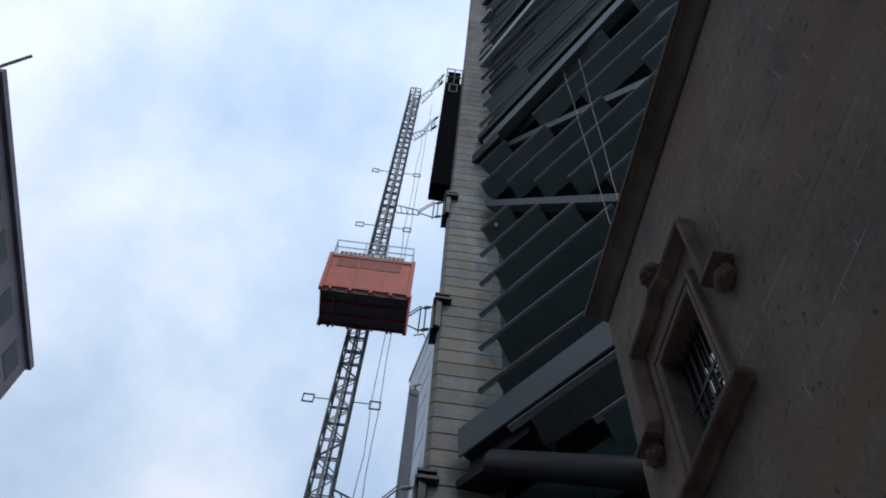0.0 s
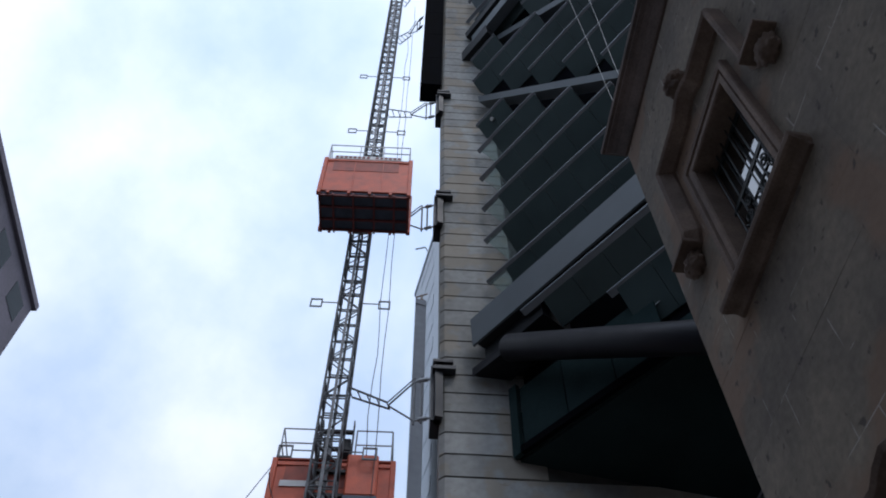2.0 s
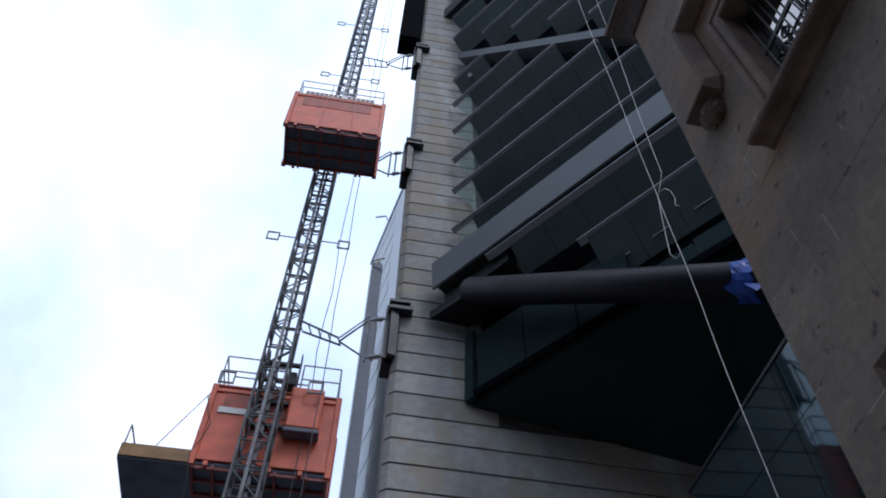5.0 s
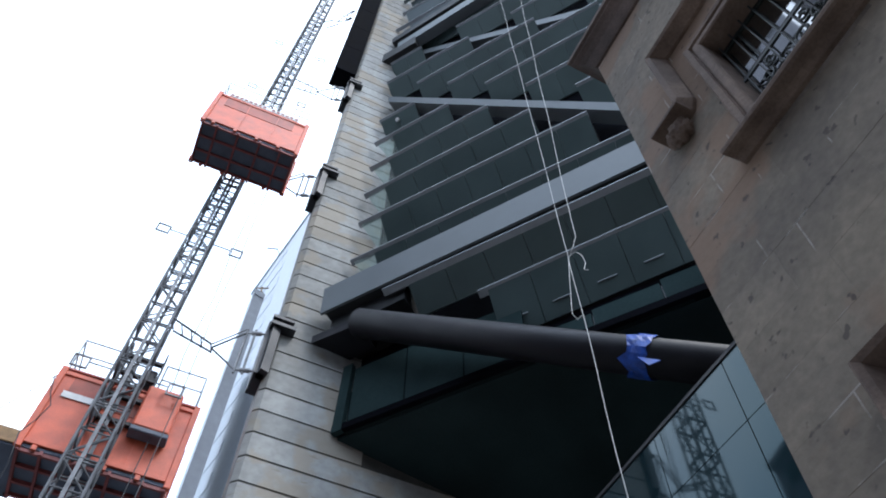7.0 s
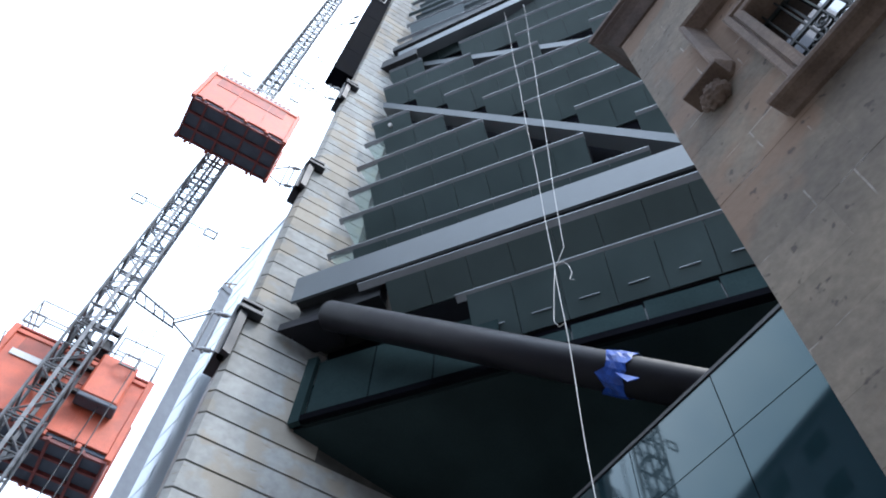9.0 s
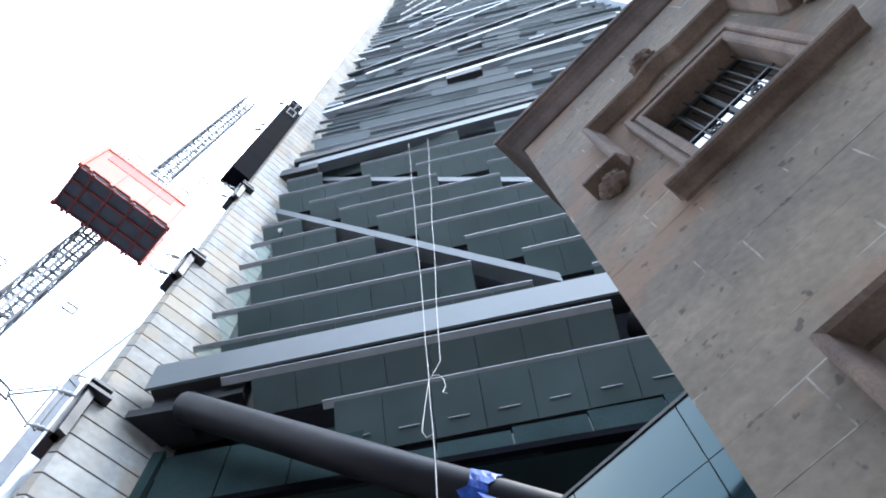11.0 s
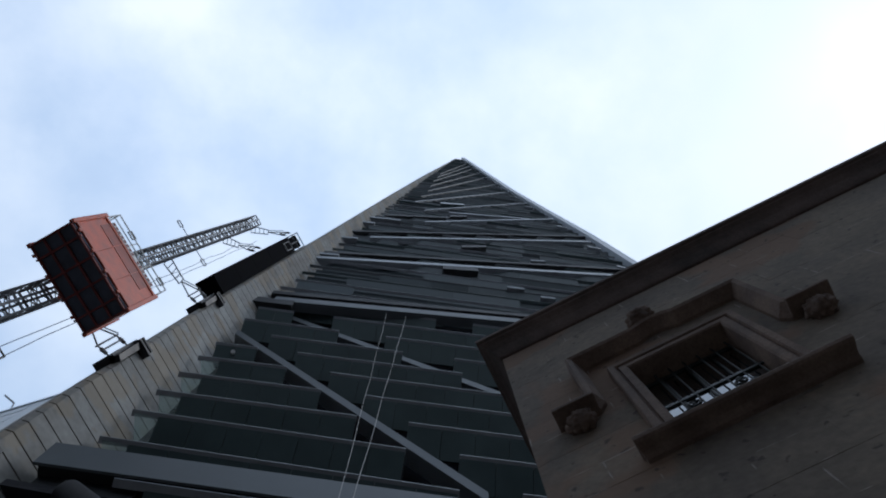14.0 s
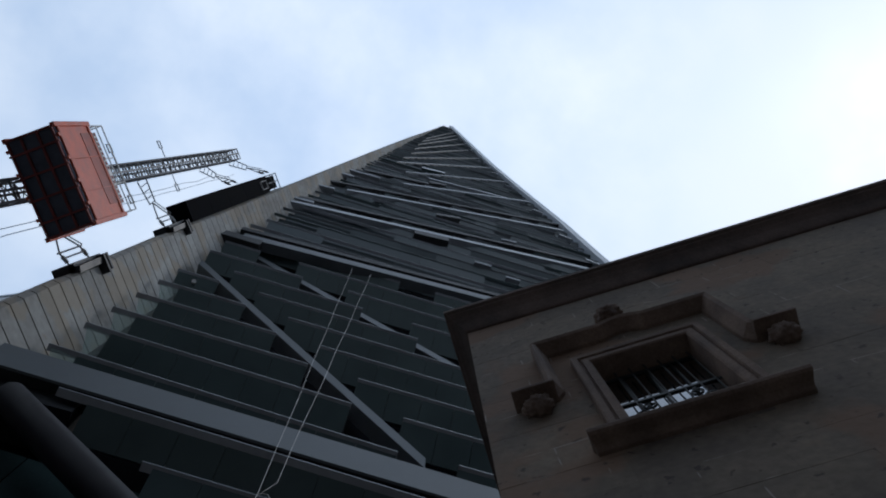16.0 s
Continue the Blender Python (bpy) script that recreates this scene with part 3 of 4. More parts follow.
axis = (PIPE_B - PIPE_A).normalized()
c = PIPE_A + axis * 7.62
u = axis.orthogonal().normalized()
v = axis.cross(u)
rows_t = []
for i in range(6):
    rows_t.append([bm.verts.new(c + axis * (i * 0.088 + 0.09 * math.sin(j * 1.7) * (1 - i / 5) + 0.03 * math.sin(j * 2.9)) + (0.378 + 0.035 * random.random()) * (math.cos(j * math.tau / 20) * u + math.sin(j * math.tau / 20) * v)) for j in range(20)])
for i in range(5):
    for j in range(20):
        bm.faces.new((rows_t[i][j], rows_t[i][(j + 1) % 20], rows_t[i + 1][(j + 1) % 20], rows_t[i + 1][j]))
wrap = tagged(part("plastic_wrap", bm, TAPE), "crumpled blue plastic sheet taped round the dark column", "plastic sheet")
bm = bmesh.new()
solid(bm, [c + axis * 0.1 - Z * 0.36 + Vector((0, -0.3, 0)), c + axis * 0.55 - Z * 0.40 + Vector((0, -0.32, 0)), c + axis * 0.3 - Z * 0.62 + Vector((0, -0.36, 0))],
      [c + axis * 0.1 - Z * 0.35 + Vector((0, -0.31, 0)), c + axis * 0.55 - Z * 0.39 + Vector((0, -0.33, 0)), c + axis * 0.3 - Z * 0.61 + Vector((0, -0.37, 0))])
part("loose_flap", bm, TAPE, wrap)

bm = bmesh.new()
tube(bm, (15.0, -0.05, 18.45), (21.0, 0.35, 13.9), 0.36, 64)
second = tagged(part("raking_column", bm, PIPEM, None), "dark painted round steel column falling away behind the old house", "column")
for p in second.data.polygons:
    p.use_smooth = len(p.vertices) == 4

# two ropes hanging down the front, tied together low down
def rope(points, r):
    cu = bpy.data.curves.new("rope", "CURVE")
    cu.dimensions, cu.bevel_depth, cu.bevel_resolution = "3D", r, 2
    sp = cu.splines.new("POLY")
    sp.points.add(len(points) - 1)
    for p, q in zip(sp.points, points):
        p.co = (*q, 1)
    cu.materials.append(ROPEM)
    return cu


def hang(x0, z0, x1, z1, y0, y1, sway):
    return [(x0 + (x1 - x0) * s + sway * math.sin(s * 21 + x0), y0 + (y1 - y0) * s, z0 + (z1 - z0) * s) for s in [i / 40 for i in range(41)]]


KNOT = (10.57, -1.3, 15.5)
ropes = empty("hanging_ropes", "two thin white ropes hung down the front and knotted together", "rope")
for pts in (hang(10.17, 40.4, KNOT[0], KNOT[2], -0.7, -1.3, 0.01), hang(11.1, 40.4, 10.80, 16.1, -0.7, -1.3, 0.012), hang(KNOT[0], KNOT[2], 10.6, 0.4, -1.3, -1.3, 0.012),
            [(10.80, -1.3, 16.1), (10.70, -1.28, 15.85), (10.58, -1.3, 15.5), (10.64, -1.28, 15.62), (10.74, -1.29, 15.6), (10.83, -1.3, 15.38), (10.86, -1.3, 15.1), (10.80, -1.3, 14.9), (10.88, -1.3, 14.82)],
            [(10.57, -1.3, 15.5), (10.50, -1.32, 14.8), (10.44, -1.31, 14.2), (10.40, -1.31, 13.75), (10.47, -1.3, 13.55), (10.56, -1.3, 13.6)]):
    ob = new("strand", rope(pts, 0.0068))
    ob.parent = ropes

# ---- reflective glass entrance beside the old house ----
gd, gn = Vector((0.78, -0.626, 0)), Vector((-0.626, -0.78, 0))
g0 = Vector((12.0, -1.9, 0))
entrance = empty("glass_entrance", "frameless reflective glass entrance box between tower and old house", "glass wall")


def crest(a):
    return 10.30 - 0.15 * a


LEVELS = [0.0, 1.06, 3.6, 6.0, 8.4]
for i in range(-3, 3):
    a0, a1 = 0.46 + i * 1.62, 0.46 + (i + 1) * 1.62
    for up, down in zip(LEVELS, LEVELS[1:]):
        low = [g0 + gd * (a0 + 0.008) + Z * (crest(a0) - down + 0.008), g0 + gd * (a1 - 0.008) + Z * (crest(a1) - down + 0.008)]
        top = [g0 + gd * (a0 + 0.008) + Z * (crest(a0) - up - 0.008), g0 + gd * (a1 - 0.008) + Z * (crest(a1) - up - 0.008)]
        bm = bmesh.new()
        solid(bm, [low[0], low[1], low[1] - gn * 0.03, low[0] - gn * 0.03], [top[0], top[1], top[1] - gn * 0.03, top[0] - gn * 0.03])
        part("glass_pane", bm, MIRROR, entrance)
bm = bmesh.new()
slab(bm, g0 + gd * -4.5 + Z * crest(-4.5) + gn * 0.02, gd * 9.8 - Z * 9.8 * 0.15, -gn * 0.08, Z * 0.06)
part("top_rail", bm, BLACK, entrance)
# Near-black wall put in for the unlit space behind the glass.
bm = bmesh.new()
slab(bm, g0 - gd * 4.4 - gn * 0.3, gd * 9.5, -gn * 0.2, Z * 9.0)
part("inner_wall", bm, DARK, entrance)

# ---- old stone house; local x along its front, y inwards ----
HOUSE = Matrix(((0.8295, 0.5585, 0, 12.59), (-0.5585, 0.8295, 0, -6.235), (0, 0, 1, 0), (0, 0, 0, 1)))
house = empty("stone_house", "old two-storey stone house with carved window surrounds and a dark cornice", "house", m=HOUSE)
LONG, TALL, LOWER = 15.0, 10.9, 4.25
WINDOWS = [(1.37, 0.0), (1.37, -LOWER), (5.7, 0.0), (5.7, -LOWER), (10.05, 0.0)]
HW, ZB, ZT = 0.42, 7.02, 8.56


def holes(z0, z1):
    """The stretches of the front between openings at a height."""
    cuts = sorted((x - HW, x + HW) for x, dz in WINDOWS if z1 > ZB + dz and z0 < ZT + dz)
    at, out = 0.0, []
    for a, b in cuts:
        out.append((at, a))
        at = b
    return out + [(at, LONG)]


levels = sorted({0.0, TALL} | {ZB + dz for x, dz in WINDOWS} | {ZT + dz for x, dz in WINDOWS})
walls = []
for z0, z1 in zip(levels, levels[1:]):
    for a, b in holes((z0 + z1) / 2 - 0.001, (z0 + z1) / 2 + 0.001):
        bm = bmesh.new()
        box(bm, (a, 0.0126, z0), (b, 0.6, z1))
        walls.append(part("wall", bm, MORTAR, house, "brown-grey ashlar stone wall with worn faces"))
front = walls[0]
for lo, hi in (((0.02, 0.601, 0), (0.6, 3.2, TALL)), ((LONG - 0.6, 0.601, 0), (LONG, 9.0, TALL))):
    bm = bmesh.new()
    box(bm, lo, hi)
    part("wall", bm, STONE, house)
# Wall coloured near-black to stand in for the darkness of the rooms.
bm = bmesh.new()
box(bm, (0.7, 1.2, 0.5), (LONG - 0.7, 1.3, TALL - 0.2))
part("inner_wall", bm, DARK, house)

# cornice in three steps that returns along the side
bm = bmesh.new()
PROFILE = [(0.0, 10.69), (-0.015, 10.70), (-0.03, 10.73), (-0.045, 10.77), (-0.08, 10.86), (-0.125, 10.94), (-0.165, 10.99), (-0.17, 11.015), (-0.20, 11.04), (-0.205, 11.11), (-0.19, 11.13), (0.6, 11.15), (0.6, 10.69)]


def at_corner(o, z):
    return (o, o, z)


a = [at_corner(o, z) for o, z in PROFILE]
b = [(LONG + 0.2, o, z) for o, z in PROFILE]
solid(bm, a, b)
solid(bm, [(o, o, z) for o, z in PROFILE], [(o, 3.2, z) for o, z in PROFILE])
part("cornice", bm, CORNICE, house, "dark weathered moulded stone cornice")
bm = bmesh.new()
box(bm, (0.3, 0.3, 11.15), (LONG, 8.5, 11.3))
part("roof", bm, CORNICE, house)


def mould(bm, path, prof, close=False):
    """Sweeps a profile of (out across the wall plane, proud) along a path of (x, z) with mitred corners."""
    pts = [Vector(p) for p in path]
    rings = []
    for i, p in enumerate(pts):
        d0 = (p - pts[i - 1]).normalized() if i else (pts[1] - p).normalized()
        d1 = (pts[i + 1] - p).normalized() if i < len(pts) - 1 else d0
        n0, n1 = Vector((-d0.y, d0.x)), Vector((-d1.y, d1.x))
        m = (n0 + n1).normalized()
        m = m / max(0.3, m.dot(n0))
        rings.append([bm.verts.new((p.x + m.x * o, -pr, p.y + m.y * o)) for o, pr in prof])
    k = len(prof)
    for r, s in zip(rings, rings[1:]):
        for j in range(k):
            bm.faces.new((r[j], r[(j + 1) % k], s[(j + 1) % k], s[j]))
    bm.faces.new(rings[0])
    bm.faces.new(rings[-1][::-1])


def rosette(bm, x, z, r=0.135, out=0.15):
    """A carved lump of curling leaves round a boss, one closed surface."""
    made = bmesh.ops.create_icosphere(bm, subdivisions=4, radius=1.0)
    for v in made["verts"]:
        d = v.co.normalized()
        a, flat = math.atan2(d.z, d.x), math.hypot(d.x, d.z)
        berry = noise.voronoi(d * 3.0 + Vector((3 * x, 0, z)))[0][0]
        leaf = abs(math.sin(3.5 * a + 0.8 * math.sin(2 * a + 9 * x)))
        swell = 0.76 + 0.30 * (1 - min(1.0, berry * 1.5)) + 0.10 * leaf * flat
        v.co = Vector((x + d.x * swell * r * 1.05, -0.35 * out + d.y * swell * out * 0.75, z + d.z * swell * r * 1.05))


def house_window(boss=True):
    w = empty("window", "", "")
    # stepped frame round the opening
    bm = bmesh.new()
    h, b, t = HW, ZB, ZT
    mould(bm, [(h, b), (h, t), (-h, t), (-h, b)][::-1], [(-0.012, -0.42), (-0.012, 0.03), (0.004, 0.042), (0.055, 0.045), (0.06, 0.028), (0.075, 0.028), (0.085, 0.055), (0.13, 0.06), (0.14, 0.05), (0.145, -0.02), (0.145, -0.42)])
    part("window_frame", bm, TRIMSTONE, w, "stepped carved stone frame")
    # thin sill with a worn nosing over a small bed mould
    bm = bmesh.new()
    tip = [(-0.4, b), (0.12, b - 0.01), (0.15, b - 0.03), (0.152, b - 0.045), (0.145, b - 0.075), (0.125, b - 0.088), (0.06, b - 0.09), (0.04, b - 0.10), (0.02, b - 0.13), (-0.4, b - 0.13)]
    solid(bm, [(-0.705 - 0.1 * max(0, o) / 0.5, -o, z) for o, z in tip], [(0.705 + 0.1 * max(0, o) / 0.5, -o, z) for o, z in tip])
    part("window_sill", bm, TRIMSTONE, w, "projecting moulded stone sill with worn edge")
    # hood mould with dropped ears
    bm = bmesh.new()
    mould(bm, [(-0.82, 8.02), (-0.765, 8.12), (-0.765, 9.12), (-0.2, 9.12), (-0.1, 9.18), (0.0, 9.21), (0.1, 9.18), (0.2, 9.12), (0.765, 9.12), (0.765, 8.12), (0.82, 8.02)],
          [(-0.05, -0.1), (-0.05, 0.02), (-0.03, 0.05), (0.01, 0.125), (0.045, 0.14), (0.065, 0.12), (0.07, -0.1)])
    part("hood_mould", bm, TRIMSTONE, w, "carved stone hood mould with dropped ears")
    for s in (-1, 1):
        bm = bmesh.new()
        rosette(bm, s * 0.95, 7.88, 0.125, 0.125)
        ros = part("rosette", bm, TRIMSTONE, w, "carved leafy stone boss", smooth=True)
        bm = bmesh.new()
        slab(bm, (s * 0.95 - 0.17, -0.17, 7.99), (0.34, 0, 0), (0, 0.25, 0), (0, 0, 0.045))
        part("corbel_cap", bevelled(bm, 0.012, 2), TRIMSTONE, ros)
    if boss:
        bm = bmesh.new()
        rosette(bm, -0.02, 9.54, 0.14, 0.17)
        part("rosette", bm, TRIMSTONE, w, "carved leafy stone boss", smooth=True)
    # small panes behind an iron grille
    for i in range(4):
        for j, (z0, z1) in enumerate(((b, b + 0.42), (b + 0.45, b + 0.92), (b + 0.95, t))):
            bm = bmesh.new()
            x = -h + i * h / 2
            box(bm, (x + 0.012, 0.182, z0), (x + h / 2 - 0.012, 0.192, z1))
            part("pane", bm, PANE, w, "sky-reflecting window glass")
    bm = bmesh.new()
    for i in range(5):
        x = -h + i * h / 2
        box(bm, (max(-h, x - 0.008), 0.165, b), (min(h, x + 0.008), 0.20, t))
    for z in (b, b + 0.42, b + 0.92, t - 0.04):
        box(bm, (-h, 0.167, z), (h, 0.202, z + 0.03))
    part("sash", bm, IRON, w, "dark window sash")
    for i in range(7):
        bm = bmesh.new()
        x = -h + 0.05 + i * (2 * h - 0.10) / 6
        tube(bm, (x, 0.125, b), (x, 0.125, t), 0.0075, 6)
        part("grille_bar", bm, IRON, w)
    # scrolled ironwork across the middle of the grille
    for k, (x, z, r, turn) in enumerate([(o * c, b + up, rr, o) for c, up, rr in ((0.09, 0.34, 0.085), (0.26, 0.30, 0.075), (0.09, 0.53, 0.085), (0.26, 0.57, 0.075), (0.17, 0.44, 0.06), (0.17, 0.68, 0.06)) for o in (-1, 1)]):
        bm = bmesh.new()
        ps = [(x + turn * r * (0.22 + 0.78 * i / 17) * math.cos(i * 0.55 + k // 2), 0.125, z + r * (0.22 + 0.78 * i / 17) * math.sin(i * 0.55 + k // 2)) for i in range(18)]
        for p, q in zip(ps, ps[1:]):
            tube(bm, p, q, 0.011, 5)
        part("grille_scroll", bm, IRON, w)
    for z in (b + 0.2, b + 0.8):
        bm = bmesh.new()
        box(bm, (-h, 0.118, z), (h, 0.132, z + 0.025))
        part("grille_rail", bm, IRON, w)
    return w


for boss in (True, False):
    line = [p for p in WINDOWS if (p[1] == 0) == boss]
    first = house_window(boss)
    first.parent = house
    first.location = (line[0][0], 0, line[0][1])
    for x, dz in line[1:]:
        copy_thing(first, Matrix.Translation((x, 0, dz)))

# ---- construction hoist ----
MX, MY = 0.5, -2.8
AX, BX = Vector((0.6, 0.8, 0)), Vector((0.8, -0.6, 0))
FRAME = Matrix(((AX.x, -BX.x, 0, MX), (AX.y, -BX.y, 0, MY), (0, 0, 1, 0), (0, 0, 0, 1)))  # local x towards the wall, -y towards the street
hoist = empty("hoist_mast", "tall grey lattice steel hoist mast tied to the concrete wall", "hoist mast", m=FRAME)
S, SEC = 0.325, 1.508


CORNERS = [(-S, -S), (S, -S), (S, S), (-S, S)]


def member(name, shapes):
    """A shared mesh out of tubes (p, q, radius) or boxes (lo, hi)."""
    bm = bmesh.new()
    for sh in shapes:
        if len(sh) == 3:
            tube(bm, *sh, 6)
        else:
            box(bm, *sh)
    bmesh.ops.recalc_face_normals(bm, faces=bm.faces)
    me = bpy.data.meshes.new(name)
    bm.to_mesh(me)
    bm.free()
    me.materials.append(MASTM)
    return me


MEMBERS = [member("chord", [((x, y, 0), (x, y, SEC), 0.038)]) for x, y in CORNERS]
for (x0, y0), (x1, y1) in zip(CORNERS, CORNERS[1:] + CORNERS[:1]):
    MEMBERS += [member("rung", [((x0, y0, z), (x1, y1, z), 0.024)]) for z in (0.04, 0.75, SEC - 0.04)]
    MEMBERS += [member("diagonal", [((x0, y0, 0.06), (x1, y1, 0.73), 0.02)]), member("diagonal", [((x1, y1, 0.77), (x0, y0, SEC - 0.06), 0.02)])]
MEMBERS += [member("toothed_rack", [((-0.04, y, 0.005), (0.04, y + 0.03, SEC - 0.005))]) for y in (-S - 0.06, S + 0.03)]
for i in range(36):
    sec = empty("mast_section", "", "")
    sec.parent = hoist
    sec.location = (0, 0, i * SEC)
    for me in MEMBERS:
        shared(me.name.split(".")[0], me, sec)
cap_bm = bmesh.new()
for x in (-S, S):
    tube(cap_bm, (x, -S, 36 * SEC), (x, S, 36 * SEC + 0.25), 0.03, 5)
part("mast_head", cap_bm, MASTM, hoist)

# square cable guides on both sides of the mast
def square_loop(s):
    bm = bmesh.new()
    ring = [[bm.verts.new((s * x, y, z)) for x, z in ((a, b), (c, b), (c, d), (a, d))] for y, (a, b, c, d) in ((-0.02, (0.88, -0.24, 1.26, 0.16)), (-0.02, (0.92, -0.20, 1.22, 0.12)), (0.02, (0.92, -0.20, 1.22, 0.12)), (0.02, (0.88, -0.24, 1.26, 0.16)))]
    for r, q in zip(ring, ring[1:] + ring[:1]):
        for i in range(4):
            bm.faces.new((r[i], r[(i + 1) % 4], q[(i + 1) % 4], q[i]))
    bmesh.ops.recalc_face_normals(bm, faces=bm.faces)
    me = bpy.data.meshes.new("guide_loop")
    bm.to_mesh(me)
    bm.free()
    me.materials.append(MASTM)
    return me


ARMS = {s: (member("guide_arm", [((s * S, 0, 0), (s * 0.9, 0, 0), 0.02)]), square_loop(s)) for s in (-1, 1)}
for z in (4.2, 10.35, 16.5, 22.6, 28.7, 34.85, 41.0):
    for s in (-1, 1):
        arm = shared("guide_arm", ARMS[s][0], hoist, (0, 0, z))
        shared("guide_loop", ARMS[s][1], arm)

# ties from the mast to the wall's edge
CORNER = Vector((2.86, -1.12, 0))


RISE = 0.8


def tie(z, braced=True, reach=None):
    end = reach or CORNER - Vector((0.3, 0.05, 0))
    m = Vector((MX, MY, 0)) + 0.36 * AX
    t = empty("wall_tie", "", "")
    d = (end - m).normalized()
    side = d.cross(Z)
    knee = m + d * ((end - m).length * 0.5)
    near = m + d * ((end - m).length - 0.42)
    bm = bmesh.new()
    for o in (-0.13, 0.13):
        tube(bm, m + side * o * 1.6 + Z * (z + RISE), knee + side * o + Z * z, 0.03, 6)
    for k in range(5):
        a = m + (knee - m) * (k / 4)
        tube(bm, a + side * -0.16 + Z * (z + RISE * (1 - k / 4)), a + side * 0.16 + Z * (z + RISE * (1 - k / 4)), 0.02, 5)
    part("tie_arm", bm, MASTM, t)
    bm = bmesh.new()
    tube(bm, knee + Z * z, near + Z * (z + 0.72), 0.028, 6)
    tube(bm, knee + Z * z, near + Z * (z - 0.72), 0.028, 6)
    tube(bm, knee + side * 0.1 + Z * z, near + side * 0.1 + Z * (z + 0.72), 0.02, 6)
    part("tie_fork", bm, MASTM, t)
    bm = bmesh.new()
    for o in (0.0, 0.2):
        tube(bm, near + d * o + Z * (z - 0.85), near + d * o + Z * (z + 0.85), 0.03, 6)
    part("tie_frame", bm, MASTM if braced else BLACK, t)
    for h in (-0.72, 0.72):
        bm = bmesh.new()
        tube(bm, near + d * 0.12 + Z * (z + h), near + d * 0.36 + Z * (z + h), 0.062, 12)
        tube(bm, near + d * 0.02 + Z * (z + h), near + d * 0.46 + Z * (z + h), 0.03, 8)
        part("tie_spindle", bm, STEEL if braced else BLACK, t, "pale adjusting spindle" if braced else "")
    t.parent = hoist
    t.matrix_parent_inverse = FRAME.inverted()
    if braced:
        b = empty("wall_bracket", "black steel clamp bolted round the edge of the concrete wall", "bracket", group="tie brackets on the wall edge")
        f3, b3 = Vector((*FACE, 0)), Vector((*BACK, 0))
        e = Vector((left(0) + EDGE.x, EDGE.y, 0))
        out = -(f3 + b3).normalized()
        bm = bmesh.new()
        slab(bm, e + out * 0.02 - f3 * 0.16 + b3 * 0.12 + Z * (z - 1.05), b3 * -0.32 + f3 * 0.05, f3 * 0.2 + b3 * 0.05, Z * 2.0)
        slab(bm, e - f3 * 0.24 - b3 * 0.05 + Z * (z - 1.05), f3 * 0.24, b3 * 0.7, Z * 2.0)
        part("clamp_plate", bm, BLACK, b)
        for dz in (0.62,):
            bm = bmesh.new()
            slab(bm, e - f3 * 0.2 - b3 * 0.28 + Z * (z + dz), f3 * 0.62, b3 * 0.26, Z * 0.12)
            slab(bm, e - f3 * 0.2 - b3 * 0.28 + Z * (z + dz + 0.26), f3 * 0.55, b3 * 0.26, Z * 0.1)
            slab(bm, e - f3 * 0.2 - b3 * 0.06 + Z * (z + dz), f3 * 0.5, b3 * 0.05, Z * 0.36)
            part("clamp_arm", bm, BLACK, b)
    return t


for z in (36.0, 26.95, 17.85, 8.75):
    tie(z)
tie(45.3, False, Vector((2.75, -2.3, 0)))
tie(51.8, False, Vector((3.15, -2.6, 0)))


def rail(bm, pts, r=0.022):
    for p, q in zip(pts, pts[1:]):
        tube(bm, p, q, r, 6)


